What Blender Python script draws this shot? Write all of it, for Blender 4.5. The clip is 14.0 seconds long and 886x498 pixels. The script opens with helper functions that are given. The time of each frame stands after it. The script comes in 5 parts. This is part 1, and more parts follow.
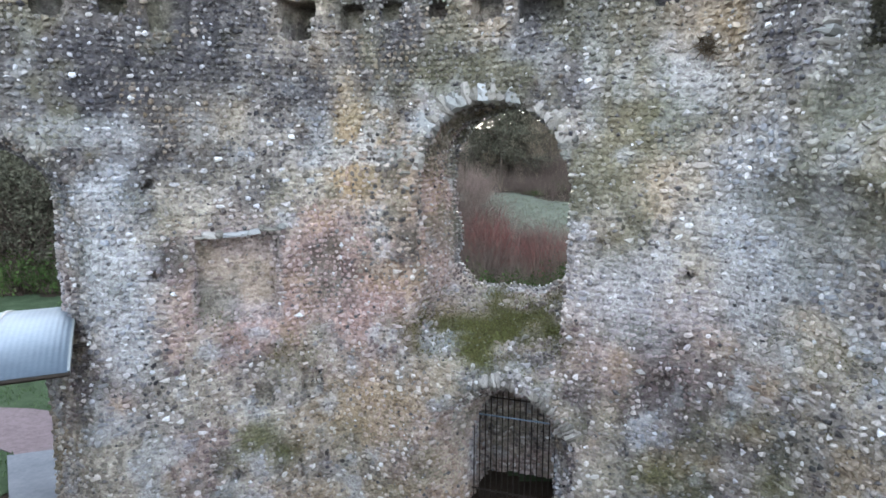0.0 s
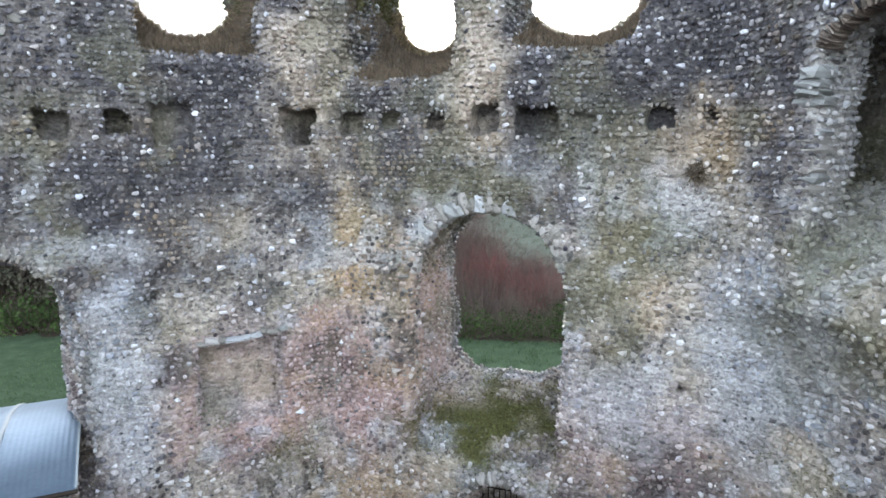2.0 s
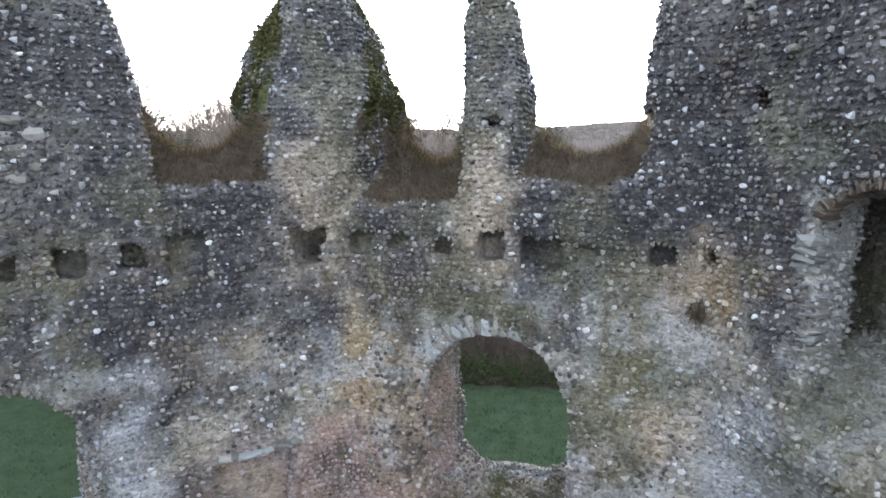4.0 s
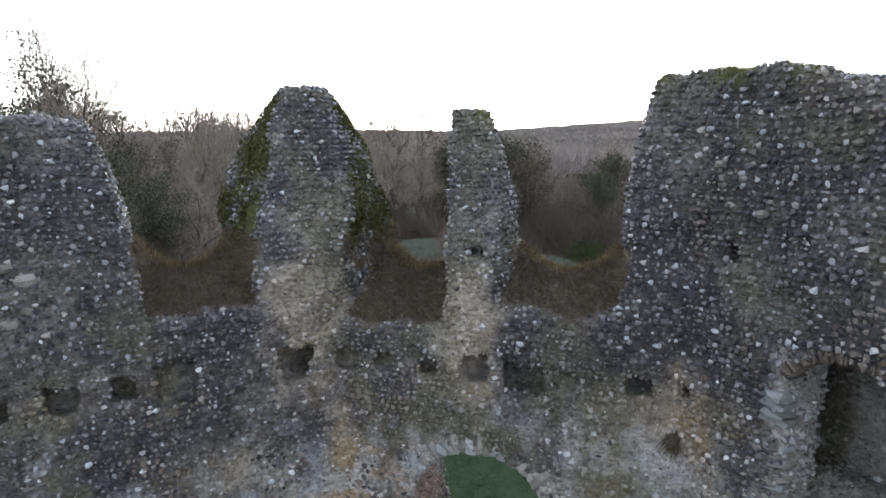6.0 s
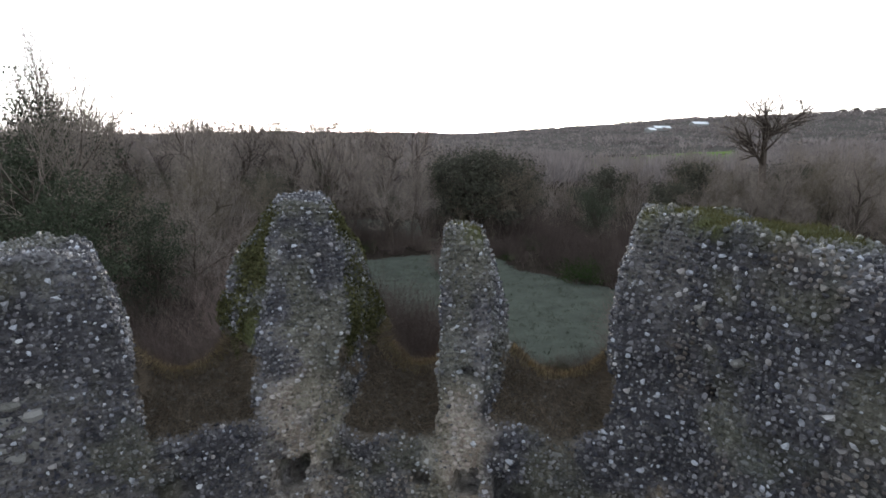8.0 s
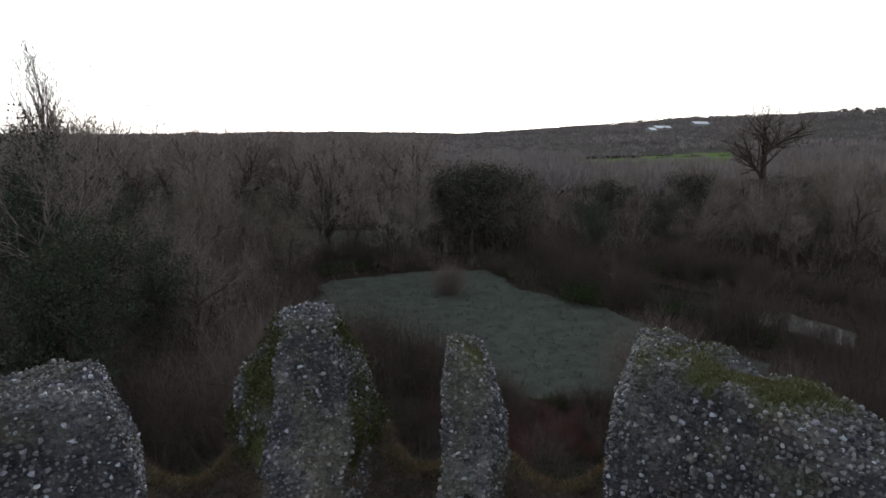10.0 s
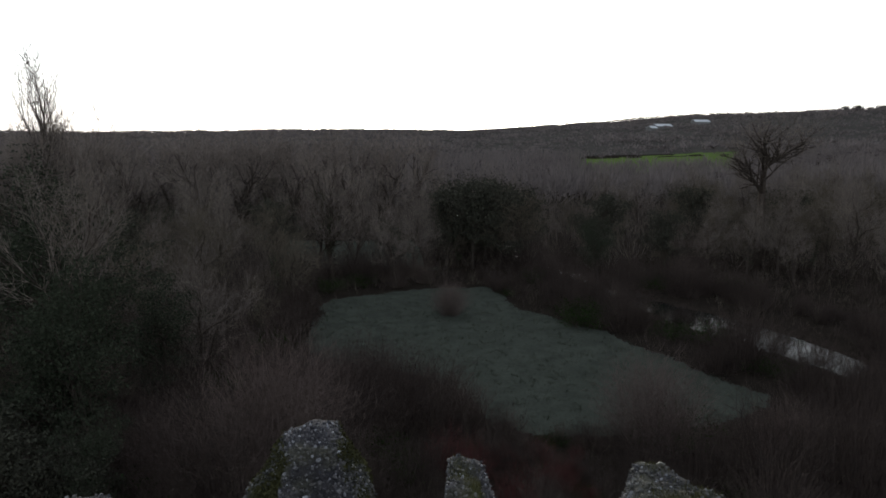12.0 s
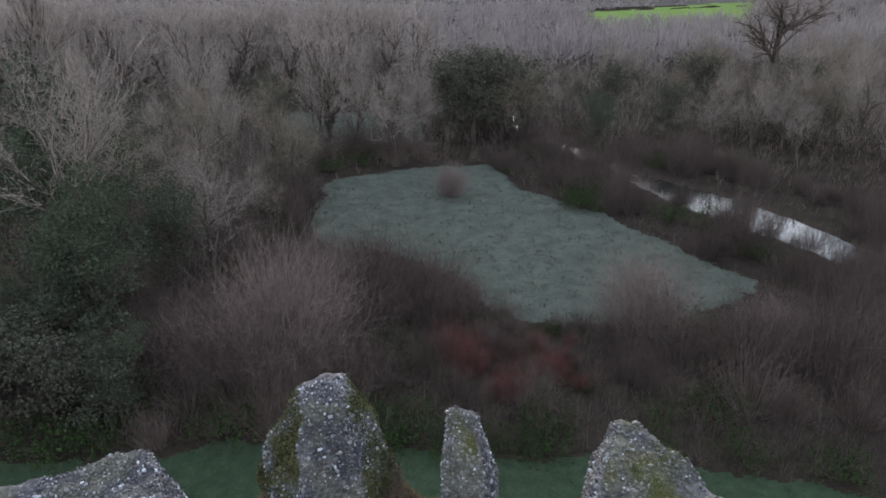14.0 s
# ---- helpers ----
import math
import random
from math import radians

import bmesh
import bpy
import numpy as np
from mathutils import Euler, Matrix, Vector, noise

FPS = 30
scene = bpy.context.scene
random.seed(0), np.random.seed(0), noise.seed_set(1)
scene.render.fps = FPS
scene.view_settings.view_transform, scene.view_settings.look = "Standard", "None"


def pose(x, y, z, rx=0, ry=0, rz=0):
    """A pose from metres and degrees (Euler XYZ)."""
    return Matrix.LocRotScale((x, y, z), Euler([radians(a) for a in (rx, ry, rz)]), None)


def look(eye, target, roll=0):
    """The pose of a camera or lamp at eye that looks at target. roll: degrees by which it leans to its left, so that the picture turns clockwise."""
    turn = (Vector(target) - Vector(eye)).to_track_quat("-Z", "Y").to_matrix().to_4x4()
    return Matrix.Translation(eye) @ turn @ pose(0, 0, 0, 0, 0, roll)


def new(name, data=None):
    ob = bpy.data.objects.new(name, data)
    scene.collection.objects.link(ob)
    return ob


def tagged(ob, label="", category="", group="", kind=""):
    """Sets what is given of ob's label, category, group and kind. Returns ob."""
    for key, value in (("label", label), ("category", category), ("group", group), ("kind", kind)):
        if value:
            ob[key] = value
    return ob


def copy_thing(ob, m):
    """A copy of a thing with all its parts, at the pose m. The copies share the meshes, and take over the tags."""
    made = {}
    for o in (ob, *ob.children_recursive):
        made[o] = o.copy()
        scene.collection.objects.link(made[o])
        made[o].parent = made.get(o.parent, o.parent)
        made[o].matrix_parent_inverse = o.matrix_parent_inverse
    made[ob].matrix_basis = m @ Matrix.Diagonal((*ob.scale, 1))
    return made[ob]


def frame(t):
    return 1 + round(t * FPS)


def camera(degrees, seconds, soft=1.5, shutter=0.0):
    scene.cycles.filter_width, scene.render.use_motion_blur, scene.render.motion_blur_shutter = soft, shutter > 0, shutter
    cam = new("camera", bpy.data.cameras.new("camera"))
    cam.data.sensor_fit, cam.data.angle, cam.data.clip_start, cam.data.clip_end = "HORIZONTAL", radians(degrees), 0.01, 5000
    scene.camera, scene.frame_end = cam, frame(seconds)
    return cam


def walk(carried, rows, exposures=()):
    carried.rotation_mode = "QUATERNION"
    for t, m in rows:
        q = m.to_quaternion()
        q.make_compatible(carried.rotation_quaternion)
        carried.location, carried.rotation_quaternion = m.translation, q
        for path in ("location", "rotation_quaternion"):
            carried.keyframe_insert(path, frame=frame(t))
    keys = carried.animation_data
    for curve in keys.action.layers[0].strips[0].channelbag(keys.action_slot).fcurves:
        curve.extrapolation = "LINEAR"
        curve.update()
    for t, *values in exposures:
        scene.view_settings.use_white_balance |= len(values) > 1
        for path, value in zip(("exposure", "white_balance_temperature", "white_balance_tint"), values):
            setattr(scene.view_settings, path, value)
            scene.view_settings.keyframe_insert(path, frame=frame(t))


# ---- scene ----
cam = camera(68.2, 14.0, soft=1.65)
METRES, EYE, TILT, LEAN, TURN = 14.5, 6.2, -9.3, 0.0, 0.0
ROWS = [
    (0.0, 0.0, 0.0, 0.0, 0.0, 0.0, -0.0),
    (0.5, -0.0009, -0.004, 0.026, -0.23, 0.01, 0.04),
    (1.0, -0.0008, -0.0082, 0.0532, -0.21, 0.0, 0.04),
    (1.5, -0.0005, -0.0122, 0.0819, -0.17, 0.03, 0.03),
    (2.0, -0.0004, -0.0165, 0.1112, -0.22, 0.01, 0.04),
    (2.5, -0.0005, -0.0217, 0.1407, -0.22, 0.0, 0.07),
    (3.0, -0.0025, -0.026, 0.1735, -0.24, -0.0, 0.09),
    (5.5, -0.0147, -0.0501, 0.3412, -0.91, -0.01, 0.19),
    (6.0, -0.0144, -0.0556, 0.3738, -2.08, 0.01, 0.35),
    (6.5, -0.0148, -0.0623, 0.4062, -2.39, 0.04, 0.38),
    (7.0, -0.0136, -0.0696, 0.4387, -2.39, 0.09, 0.38),
    (7.5, -0.0117, -0.0765, 0.472, -2.5, 0.13, 0.4),
    (8.0, -0.0113, -0.0831, 0.5041, -2.51, 0.13, 0.42),
    (8.5, -0.0122, -0.0883, 0.5372, -2.51, 0.15, 0.41),
    (9.0, -0.0122, -0.0957, 0.5733, -2.5, 0.11, 0.42),
    (11.5, -0.0129, -0.1256, 0.7855, -2.44, -0.02, 0.45),
    (12.0, -0.0124, -0.1317, 0.8292, -2.42, -0.25, 0.41),
    (12.5, -0.0114, -0.1365, 0.8720, -2.42, -1.46, 0.44),
    (13.0, -0.0096, -0.1404, 0.9137, -2.36, -3.66, 0.5),
    (13.5, -0.0096, -0.1482, 0.9522, -2.34, -7.46, 0.52),
    (14.0, -0.0058, -0.1567, 0.9940, -2.28, -12.53, 0.73),
]
EXPOSURE = [(0.0, 3.43, 6300, 8), (3.0, 3.17, 6300, 8), (5.5, 2.28, 6350, 9), (8.0, 1.6, 6350, 9), (9.0, 1.2, 6350, 9), (11.5, 0.25, 6350, 9), (13.3, 0.15, 6350, 9), (14.0, 2.0, 6050, 11)]
walk(cam, [(t, pose(0, 0, EYE, TILT, LEAN, TURN) @ pose(METRES * x, METRES * y, METRES * z, 90 + pitch, roll, yaw)) for t, x, y, z, yaw, pitch, roll in ROWS], EXPOSURE)

# ---- light: a low winter sun behind thin haze, straight ahead of the camera ----
SUN_UP, SUN_SIDE = 8.0, 2.0  # degrees above the horizon, degrees to the right of +y
world = bpy.data.worlds.new("world")
scene.world = world
world.use_nodes = True
wn = world.node_tree.nodes
wl = world.node_tree.links
wn.clear()
sky = wn.new("ShaderNodeTexSky")
sky.sky_type, sky.sun_disc = "NISHITA", False
sky.sun_elevation, sky.sun_rotation = radians(SUN_UP), radians(SUN_SIDE)
sky.air_density, sky.dust_density, sky.ozone_density = 1.0, 1.0, 1.0
bg_sky, bg_haze = wn.new("ShaderNodeBackground"), wn.new("ShaderNodeBackground")
both, wout = wn.new("ShaderNodeAddShader"), wn.new("ShaderNodeOutputWorld")
# thin high cloud takes most of the colour out of the sky
grey, veil = wn.new("ShaderNodeRGBToBW"), wn.new("ShaderNodeMix")
veil.data_type, veil.inputs[0].default_value = "RGBA", 0.8
wl.new(sky.outputs[0], grey.inputs[0])
wl.new(sky.outputs[0], veil.inputs[6])
wl.new(grey.outputs[0], veil.inputs[7])
wl.new(veil.outputs[2], bg_sky.inputs[0])
bg_sky.inputs[1].default_value = 0.15
bg_haze.inputs[0].default_value = (0.78, 0.87, 1.0, 1)
bg_haze.inputs[1].default_value = 0.30
wl.new(bg_sky.outputs[0], both.inputs[0])
wl.new(bg_haze.outputs[0], both.inputs[1])
wl.new(both.outputs[0], wout.inputs[0])
sun = new("sun", bpy.data.lights.new("sun", "SUN"))
sun.data.energy, sun.data.angle, sun.data.color = 0.5, radians(6), (1.0, 0.86, 0.66)
a, b = radians(SUN_SIDE), radians(SUN_UP)
sun.matrix_world = look((0, 0, 60), Vector((0, 0, 60)) - Vector((math.sin(a) * math.cos(b), math.cos(a) * math.cos(b), math.sin(b))))


# ---- materials ----
def mat(name, rough=0.9):
    m = bpy.data.materials.new(name)
    m.use_nodes = True
    bsdf = m.node_tree.nodes["Principled BSDF"]
    bsdf.inputs["Roughness"].default_value = rough
    bsdf.inputs["Specular IOR Level"].default_value = 0.25
    return m, m.node_tree.nodes, m.node_tree.links, bsdf


def noise_of(n, l, scale, detail=4.0, rough=0.6, coord="Object", stretch=None):
    tc = n.new("ShaderNodeTexCoord")
    tex = n.new("ShaderNodeTexNoise")
    tex.inputs["Scale"].default_value, tex.inputs["Detail"].default_value, tex.inputs["Roughness"].default_value = scale, detail, rough
    if stretch:
        mp = n.new("ShaderNodeMapping")
        mp.inputs["Scale"].default_value = stretch
        l.new(tc.outputs[coord], mp.inputs[0])
        l.new(mp.outputs[0], tex.inputs["Vector"])
    else:
        l.new(tc.outputs[coord], tex.inputs["Vector"])
    return tex.outputs["Fac"]


def ramp(n, l, fac, stops, mode="LINEAR"):
    r = n.new("ShaderNodeValToRGB")
    r.color_ramp.interpolation = mode
    els = r.color_ramp.elements
    while len(els) < len(stops):
        els.new(0.5)
    for e, (p, c) in zip(els, stops):
        e.position, e.color = p, (*c, 1)
    l.new(fac, r.inputs[0])
    return r.outputs[0]


def mixed(n, l, fac, a, b, blend="MIX"):
    mx = n.new("ShaderNodeMix")
    mx.data_type, mx.blend_type = "RGBA", blend
    for sock, v in ((mx.inputs[0], fac), (mx.inputs[6], a), (mx.inputs[7], b)):
        if isinstance(v, (int, float)):
            sock.default_value = v
        elif isinstance(v, tuple):
            sock.default_value = (*v, 1)
        else:
            l.new(v, sock)
    return mx.outputs[2]


def calc(n, l, op, a, b=0.0, clamp=False):
    m = n.new("ShaderNodeMath")
    m.operation, m.use_clamp = op, clamp
    for sock, v in ((m.inputs[0], a), (m.inputs[1], b)):
        if isinstance(v, (int, float)):
            sock.default_value = v
        else:
            l.new(v, sock)
    return m.outputs[0]


def bump(n, l, bsdf, height, strength, dist):
    bp = n.new("ShaderNodeBump")
    bp.inputs["Strength"].default_value, bp.inputs["Distance"].default_value = strength, dist
    l.new(height, bp.inputs["Height"])
    l.new(bp.outputs[0], bsdf.inputs["Normal"])


def attr(n, name):
    at = n.new("ShaderNodeAttribute")
    at.attribute_name = name
    return at.outputs["Fac"]


def mortar_material():
    m, n, l, bsdf = mat("lime_mortar", 0.95)
    big, mid, fine = noise_of(n, l, 0.9, 5), noise_of(n, l, 4.5, 6, 0.65), noise_of(n, l, 26, 5, 0.7)
    col = ramp(n, l, mid, [(0.25, (0.20, 0.18, 0.165)), (0.5, (0.42, 0.39, 0.37)), (0.75, (0.58, 0.56, 0.54))])
    vor = n.new("ShaderNodeTexVoronoi")
    vor.inputs["Scale"].default_value = 9.0
    vmap, vtc, wob_ = n.new("ShaderNodeMapping"), n.new("ShaderNodeTexCoord"), n.new("ShaderNodeVectorMath")
    vmap.inputs["Scale"].default_value = (1.0, 1.0, 1.9)
    nz_ = n.new("ShaderNodeTexNoise")
    nz_.inputs["Scale"].default_value, nz_.inputs["Detail"].default_value = 5.0, 3.0
    l.new(vtc.outputs["Object"], nz_.inputs["Vector"])
    wob_.operation = "MULTIPLY_ADD"
    wob_.inputs[1].default_value = (0.22, 0.22, 0.14)
    l.new(nz_.outputs["Color"], wob_.inputs[0])
    l.new(vtc.outputs["Object"], wob_.inputs[2])
    l.new(wob_.outputs[0], vmap.inputs[0])
    l.new(vmap.outputs[0], vor.inputs["Vector"])
    sep = n.new("ShaderNodeSeparateColor")
    l.new(vor.outputs["Color"], sep.inputs[0])
    rubble = ramp(n, l, sep.outputs[0], [(0.0, (0.30, 0.29, 0.30)), (0.25, (0.62, 0.60, 0.58)), (0.6, (1.0, 1.0, 1.0)), (0.9, (1.25, 1.25, 1.25)), (1.0, (1.75, 1.75, 1.8))])
    joint = ramp(n, l, vor.outputs["Distance"], [(0.30, (1, 1, 1)), (0.62, (0, 0, 0))])
    col = mixed(n, l, attr(n, "pink"), col, ramp(n, l, mid, [(0.3, (0.36, 0.23, 0.21)), (0.7, (0.70, 0.51, 0.47))]))
    col = mixed(n, l, attr(n, "ochre"), col, ramp(n, l, mid, [(0.3, (0.38, 0.27, 0.15)), (0.7, (0.72, 0.57, 0.38))]))
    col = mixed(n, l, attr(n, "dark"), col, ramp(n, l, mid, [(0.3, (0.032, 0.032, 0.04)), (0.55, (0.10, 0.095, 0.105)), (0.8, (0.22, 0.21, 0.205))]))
    col = mixed(n, l, attr(n, "cream"), col, ramp(n, l, mid, [(0.3, (0.44, 0.40, 0.33)), (0.7, (0.72, 0.67, 0.57))]))
    col = mixed(n, l, calc(n, l, "MULTIPLY", attr(n, "olive"), 0.75), col, ramp(n, l, mid, [(0.3, (0.085, 0.085, 0.055)), (0.7, (0.25, 0.24, 0.165))]))
    col = mixed(n, l, attr(n, "lime"), col, ramp(n, l, mid, [(0.3, (0.40, 0.41, 0.44)), (0.7, (0.70, 0.73, 0.78))]))
    col = mixed(n, l, calc(n, l, "MULTIPLY", joint, 0.75), col, mixed(n, l, 1.0, col, rubble, "MULTIPLY"))
    col = mixed(n, l, attr(n, "moss"), col, ramp(n, l, fine, [(0.3, (0.045, 0.05, 0.014)), (0.7, (0.14, 0.15, 0.045))]))
    col = mixed(n, l, attr(n, "earth"), col, ramp(n, l, fine, [(0.3, (0.06, 0.047, 0.036)), (0.7, (0.17, 0.135, 0.10))]))
    spots = ramp(n, l, noise_of(n, l, 11, 3, 0.5), [(0.60, (0, 0, 0)), (0.68, (0.65, 0.65, 0.65))])
    col = mixed(n, l, calc(n, l, "MULTIPLY", spots, big), col, (0.55, 0.54, 0.50))
    col = mixed(n, l, 0.8, col, ramp(n, l, fine, [(0.32, (0.48, 0.46, 0.45)), (0.65, (1.15, 1.15, 1.15))]), "MULTIPLY")
    col = mixed(n, l, 1.0, col, (0.60, 0.60, 0.605), "MULTIPLY")
    l.new(col, bsdf.inputs["Base Color"])
    bump(n, l, bsdf, calc(n, l, "ADD", calc(n, l, "MULTIPLY", fine, 0.7), calc(n, l, "ADD", calc(n, l, "MULTIPLY", noise_of(n, l, 9, 4, 0.6), 0.9), calc(n, l, "MULTIPLY", joint, 0.35))), 0.9, 0.045)
    return m


def flint_material(name, joined, stops):
    m, n, l, bsdf = mat(name, 0.6)
    src = n.new("ShaderNodeNewGeometry").outputs["Random Per Island"] if joined else n.new("ShaderNodeObjectInfo").outputs["Random"]
    col = ramp(n, l, src, stops)
    fine = noise_of(n, l, 24, 4, 0.6)
    if joined:
        for key, tint, amount in (("cream", (0.54, 0.49, 0.41), 0.55), ("ochre", (0.46, 0.34, 0.19), 0.65), ("pink", (0.52, 0.36, 0.35), 0.65), ("lime", (0.50, 0.56, 0.66), 0.6), ("moss", (0.10, 0.11, 0.04), 0.7), ("olive", (0.14, 0.14, 0.085), 0.55)):
            col = mixed(n, l, calc(n, l, "MULTIPLY", attr(n, key), amount), col, tint)
    cortex = ramp(n, l, noise_of(n, l, 15, 2, 0.5), [(0.58, (0, 0, 0)), (0.68, (0.35, 0.35, 0.35))])
    col = mixed(n, l, cortex, col, (0.50, 0.49, 0.47))
    col = mixed(n, l, 0.7, col, ramp(n, l, fine, [(0.3, (0.55, 0.55, 0.56)), (0.7, (1.15, 1.13, 1.1))]), "MULTIPLY")
    col = mixed(n, l, 1.0, col, (0.68, 0.68, 0.69), "MULTIPLY")
    l.new(col, bsdf.inputs["Base Color"])
    bsdf.inputs["Specular IOR Level"].default_value = 0.4
    bump(n, l, bsdf, fine, 0.5, 0.02)
    return m


def plain_material(name, lo, hi, scale, rough=0.9, relief=0.4, dist=0.02, island=0.0, stretch=None):
    """Two tones on a noise, with grain; island: how far each loose piece varies."""
    m, n, l, bsdf = mat(name, rough)
    big, fine = noise_of(n, l, scale, 5, 0.6, stretch=stretch), noise_of(n, l, scale * 7, 4, 0.6, stretch=stretch)
    col = ramp(n, l, calc(n, l, "ADD", calc(n, l, "MULTIPLY", big, 0.6), calc(n, l, "MULTIPLY", fine, 0.4)), [(0.3, lo), (0.7, hi)])
    if island:
        r = n.new("ShaderNodeNewGeometry").outputs["Random Per Island"]
        col = mixed(n, l, 1.0, col, ramp(n, l, r, [(0.0, (1 - island,) * 3), (1.0, (1 + island, 1 + island * 0.9, 1 + island * 0.7))]), "MULTIPLY")
    l.new(col, bsdf.inputs["Base Color"])
    if rough > 0.8:
        bsdf.inputs["Specular IOR Level"].default_value = 0.0
    if relief:
        bump(n, l, bsdf, fine, relief, dist)
    return m


MORTAR = mortar_material()
DARK_STOPS = [(0.0, (0.018, 0.019, 0.029)), (0.28, (0.047, 0.046, 0.064)), (0.56, (0.105, 0.10, 0.116)), (0.82, (0.205, 0.198, 0.212)), (0.94, (0.34, 0.345, 0.385)), (0.985, (0.58, 0.61, 0.68))]
PALE_STOPS = [(0.0, (0.015, 0.015, 0.022)), (0.28, (0.07, 0.065, 0.072)), (0.48, (0.20, 0.185, 0.185)), (0.75, (0.44, 0.41, 0.40)), (0.92, (0.60, 0.58, 0.58)), (0.985, (0.78, 0.80, 0.84))]
FLINT_DARK, FLINT_PALE = flint_material("dark_flint", True, DARK_STOPS), flint_material("pale_flint", True, PALE_STOPS)
CHIP = flint_material("flint_chip", True, [(0.0, (0.03, 0.03, 0.04)), (0.45, (0.16, 0.155, 0.165)), (0.88, (0.34, 0.33, 0.33)), (0.985, (0.70, 0.73, 0.78))])
FLINT_ONE = flint_material("single_flint", False, [(0.0, (0.03, 0.028, 0.032)), (0.2, (0.13, 0.11, 0.10)), (0.5, (0.34, 0.27, 0.22)), (0.85, (0.48, 0.40, 0.35)), (1.0, (0.62, 0.58, 0.55))])
DRESSED = flint_material("dressed_stone", False, [(0.0, (0.16, 0.17, 0.165)), (0.5, (0.28, 0.295, 0.30)), (1.0, (0.47, 0.50, 0.54))])
# ---- the keep: three sides of an octagon of flint rubble ----
KEEP = np.array([-1.3, 2.45])


def compass(deg):
    return np.array([math.sin(radians(deg)), math.cos(radians(deg))])


N_R, N_L, N_3 = compass(19.5), compass(-25.5), compass(64.5)
T_R, T_L, T_3 = (np.array([v[1], -v[0]]) for v in (N_R, N_L, N_3))
AP_R, AP_L, AP_3, THICK = 7.5, 7.5, 7.0, 2.45


def meet(n1, a1, n2, a2):
    return KEEP + np.linalg.solve(np.array([n1, n2]), [a1, a2])


C_0, C_1 = meet(N_R, AP_R, N_L, AP_L), meet(N_R, AP_R, N_3, AP_3)
FACETS = {"R": (N_R, T_R, AP_R, C_0), "L": (N_L, T_L, AP_L, C_0), "3": (N_3, T_3, AP_3, C_1)}


def on_facet(which, u, w, z):
    """World place of a point u along a side from its corner, w out into the wall, at height z."""
    nrm, tan, ap, c = FACETS[which]
    p = c + u * tan + w * nrm
    return Vector((p[0], p[1], z))


def lattice(P, scale, seed):
    """Smooth value noise in -1..1 at the rows of P."""
    q = P / scale
    i = np.floor(q).astype(np.int64)
    f = q - i
    f = f * f * (3 - 2 * f)
    out = np.zeros(len(P))
    for dx in (0, 1):
        for dy in (0, 1):
            for dz in (0, 1):
                h = ((i[:, 0] + dx) * 73856093) ^ ((i[:, 1] + dy) * 19349663) ^ ((i[:, 2] + dz) * 83492791) ^ (seed * 2654435761)
                h = (h ^ (h >> 13)) * 1274126177 & 0xFFFFFFFF
                h = (h ^ (h >> 16)) & 0xFFFF
                wgt = (f[:, 0] if dx else 1 - f[:, 0]) * (f[:, 1] if dy else 1 - f[:, 1]) * (f[:, 2] if dz else 1 - f[:, 2])
                out += wgt * (h / 32767.5 - 1)
    return out


def cut(f, g, k=0.08):
    """Takes the solid g (negative inside) out of f, with edges worn round."""
    h = np.clip(0.5 + 0.5 * (f + g) / k, 0, 1)
    return h * f - (1 - h) * g + k * h * (1 - h)


def box2(u, z, u0, u1, z0, z1):
    return np.maximum(np.maximum(u0 - u, u - u1), np.maximum(z0 - z, z - z1))


def arch2(u, z, mid, half, spring, rise, base):
    """Arched opening: an upright below the springing, half an ellipse above it."""
    e = np.hypot((u - mid) / half, np.maximum(z - spring, 0) / rise)
    return np.maximum((e - 1) * min(half, rise), base - z)


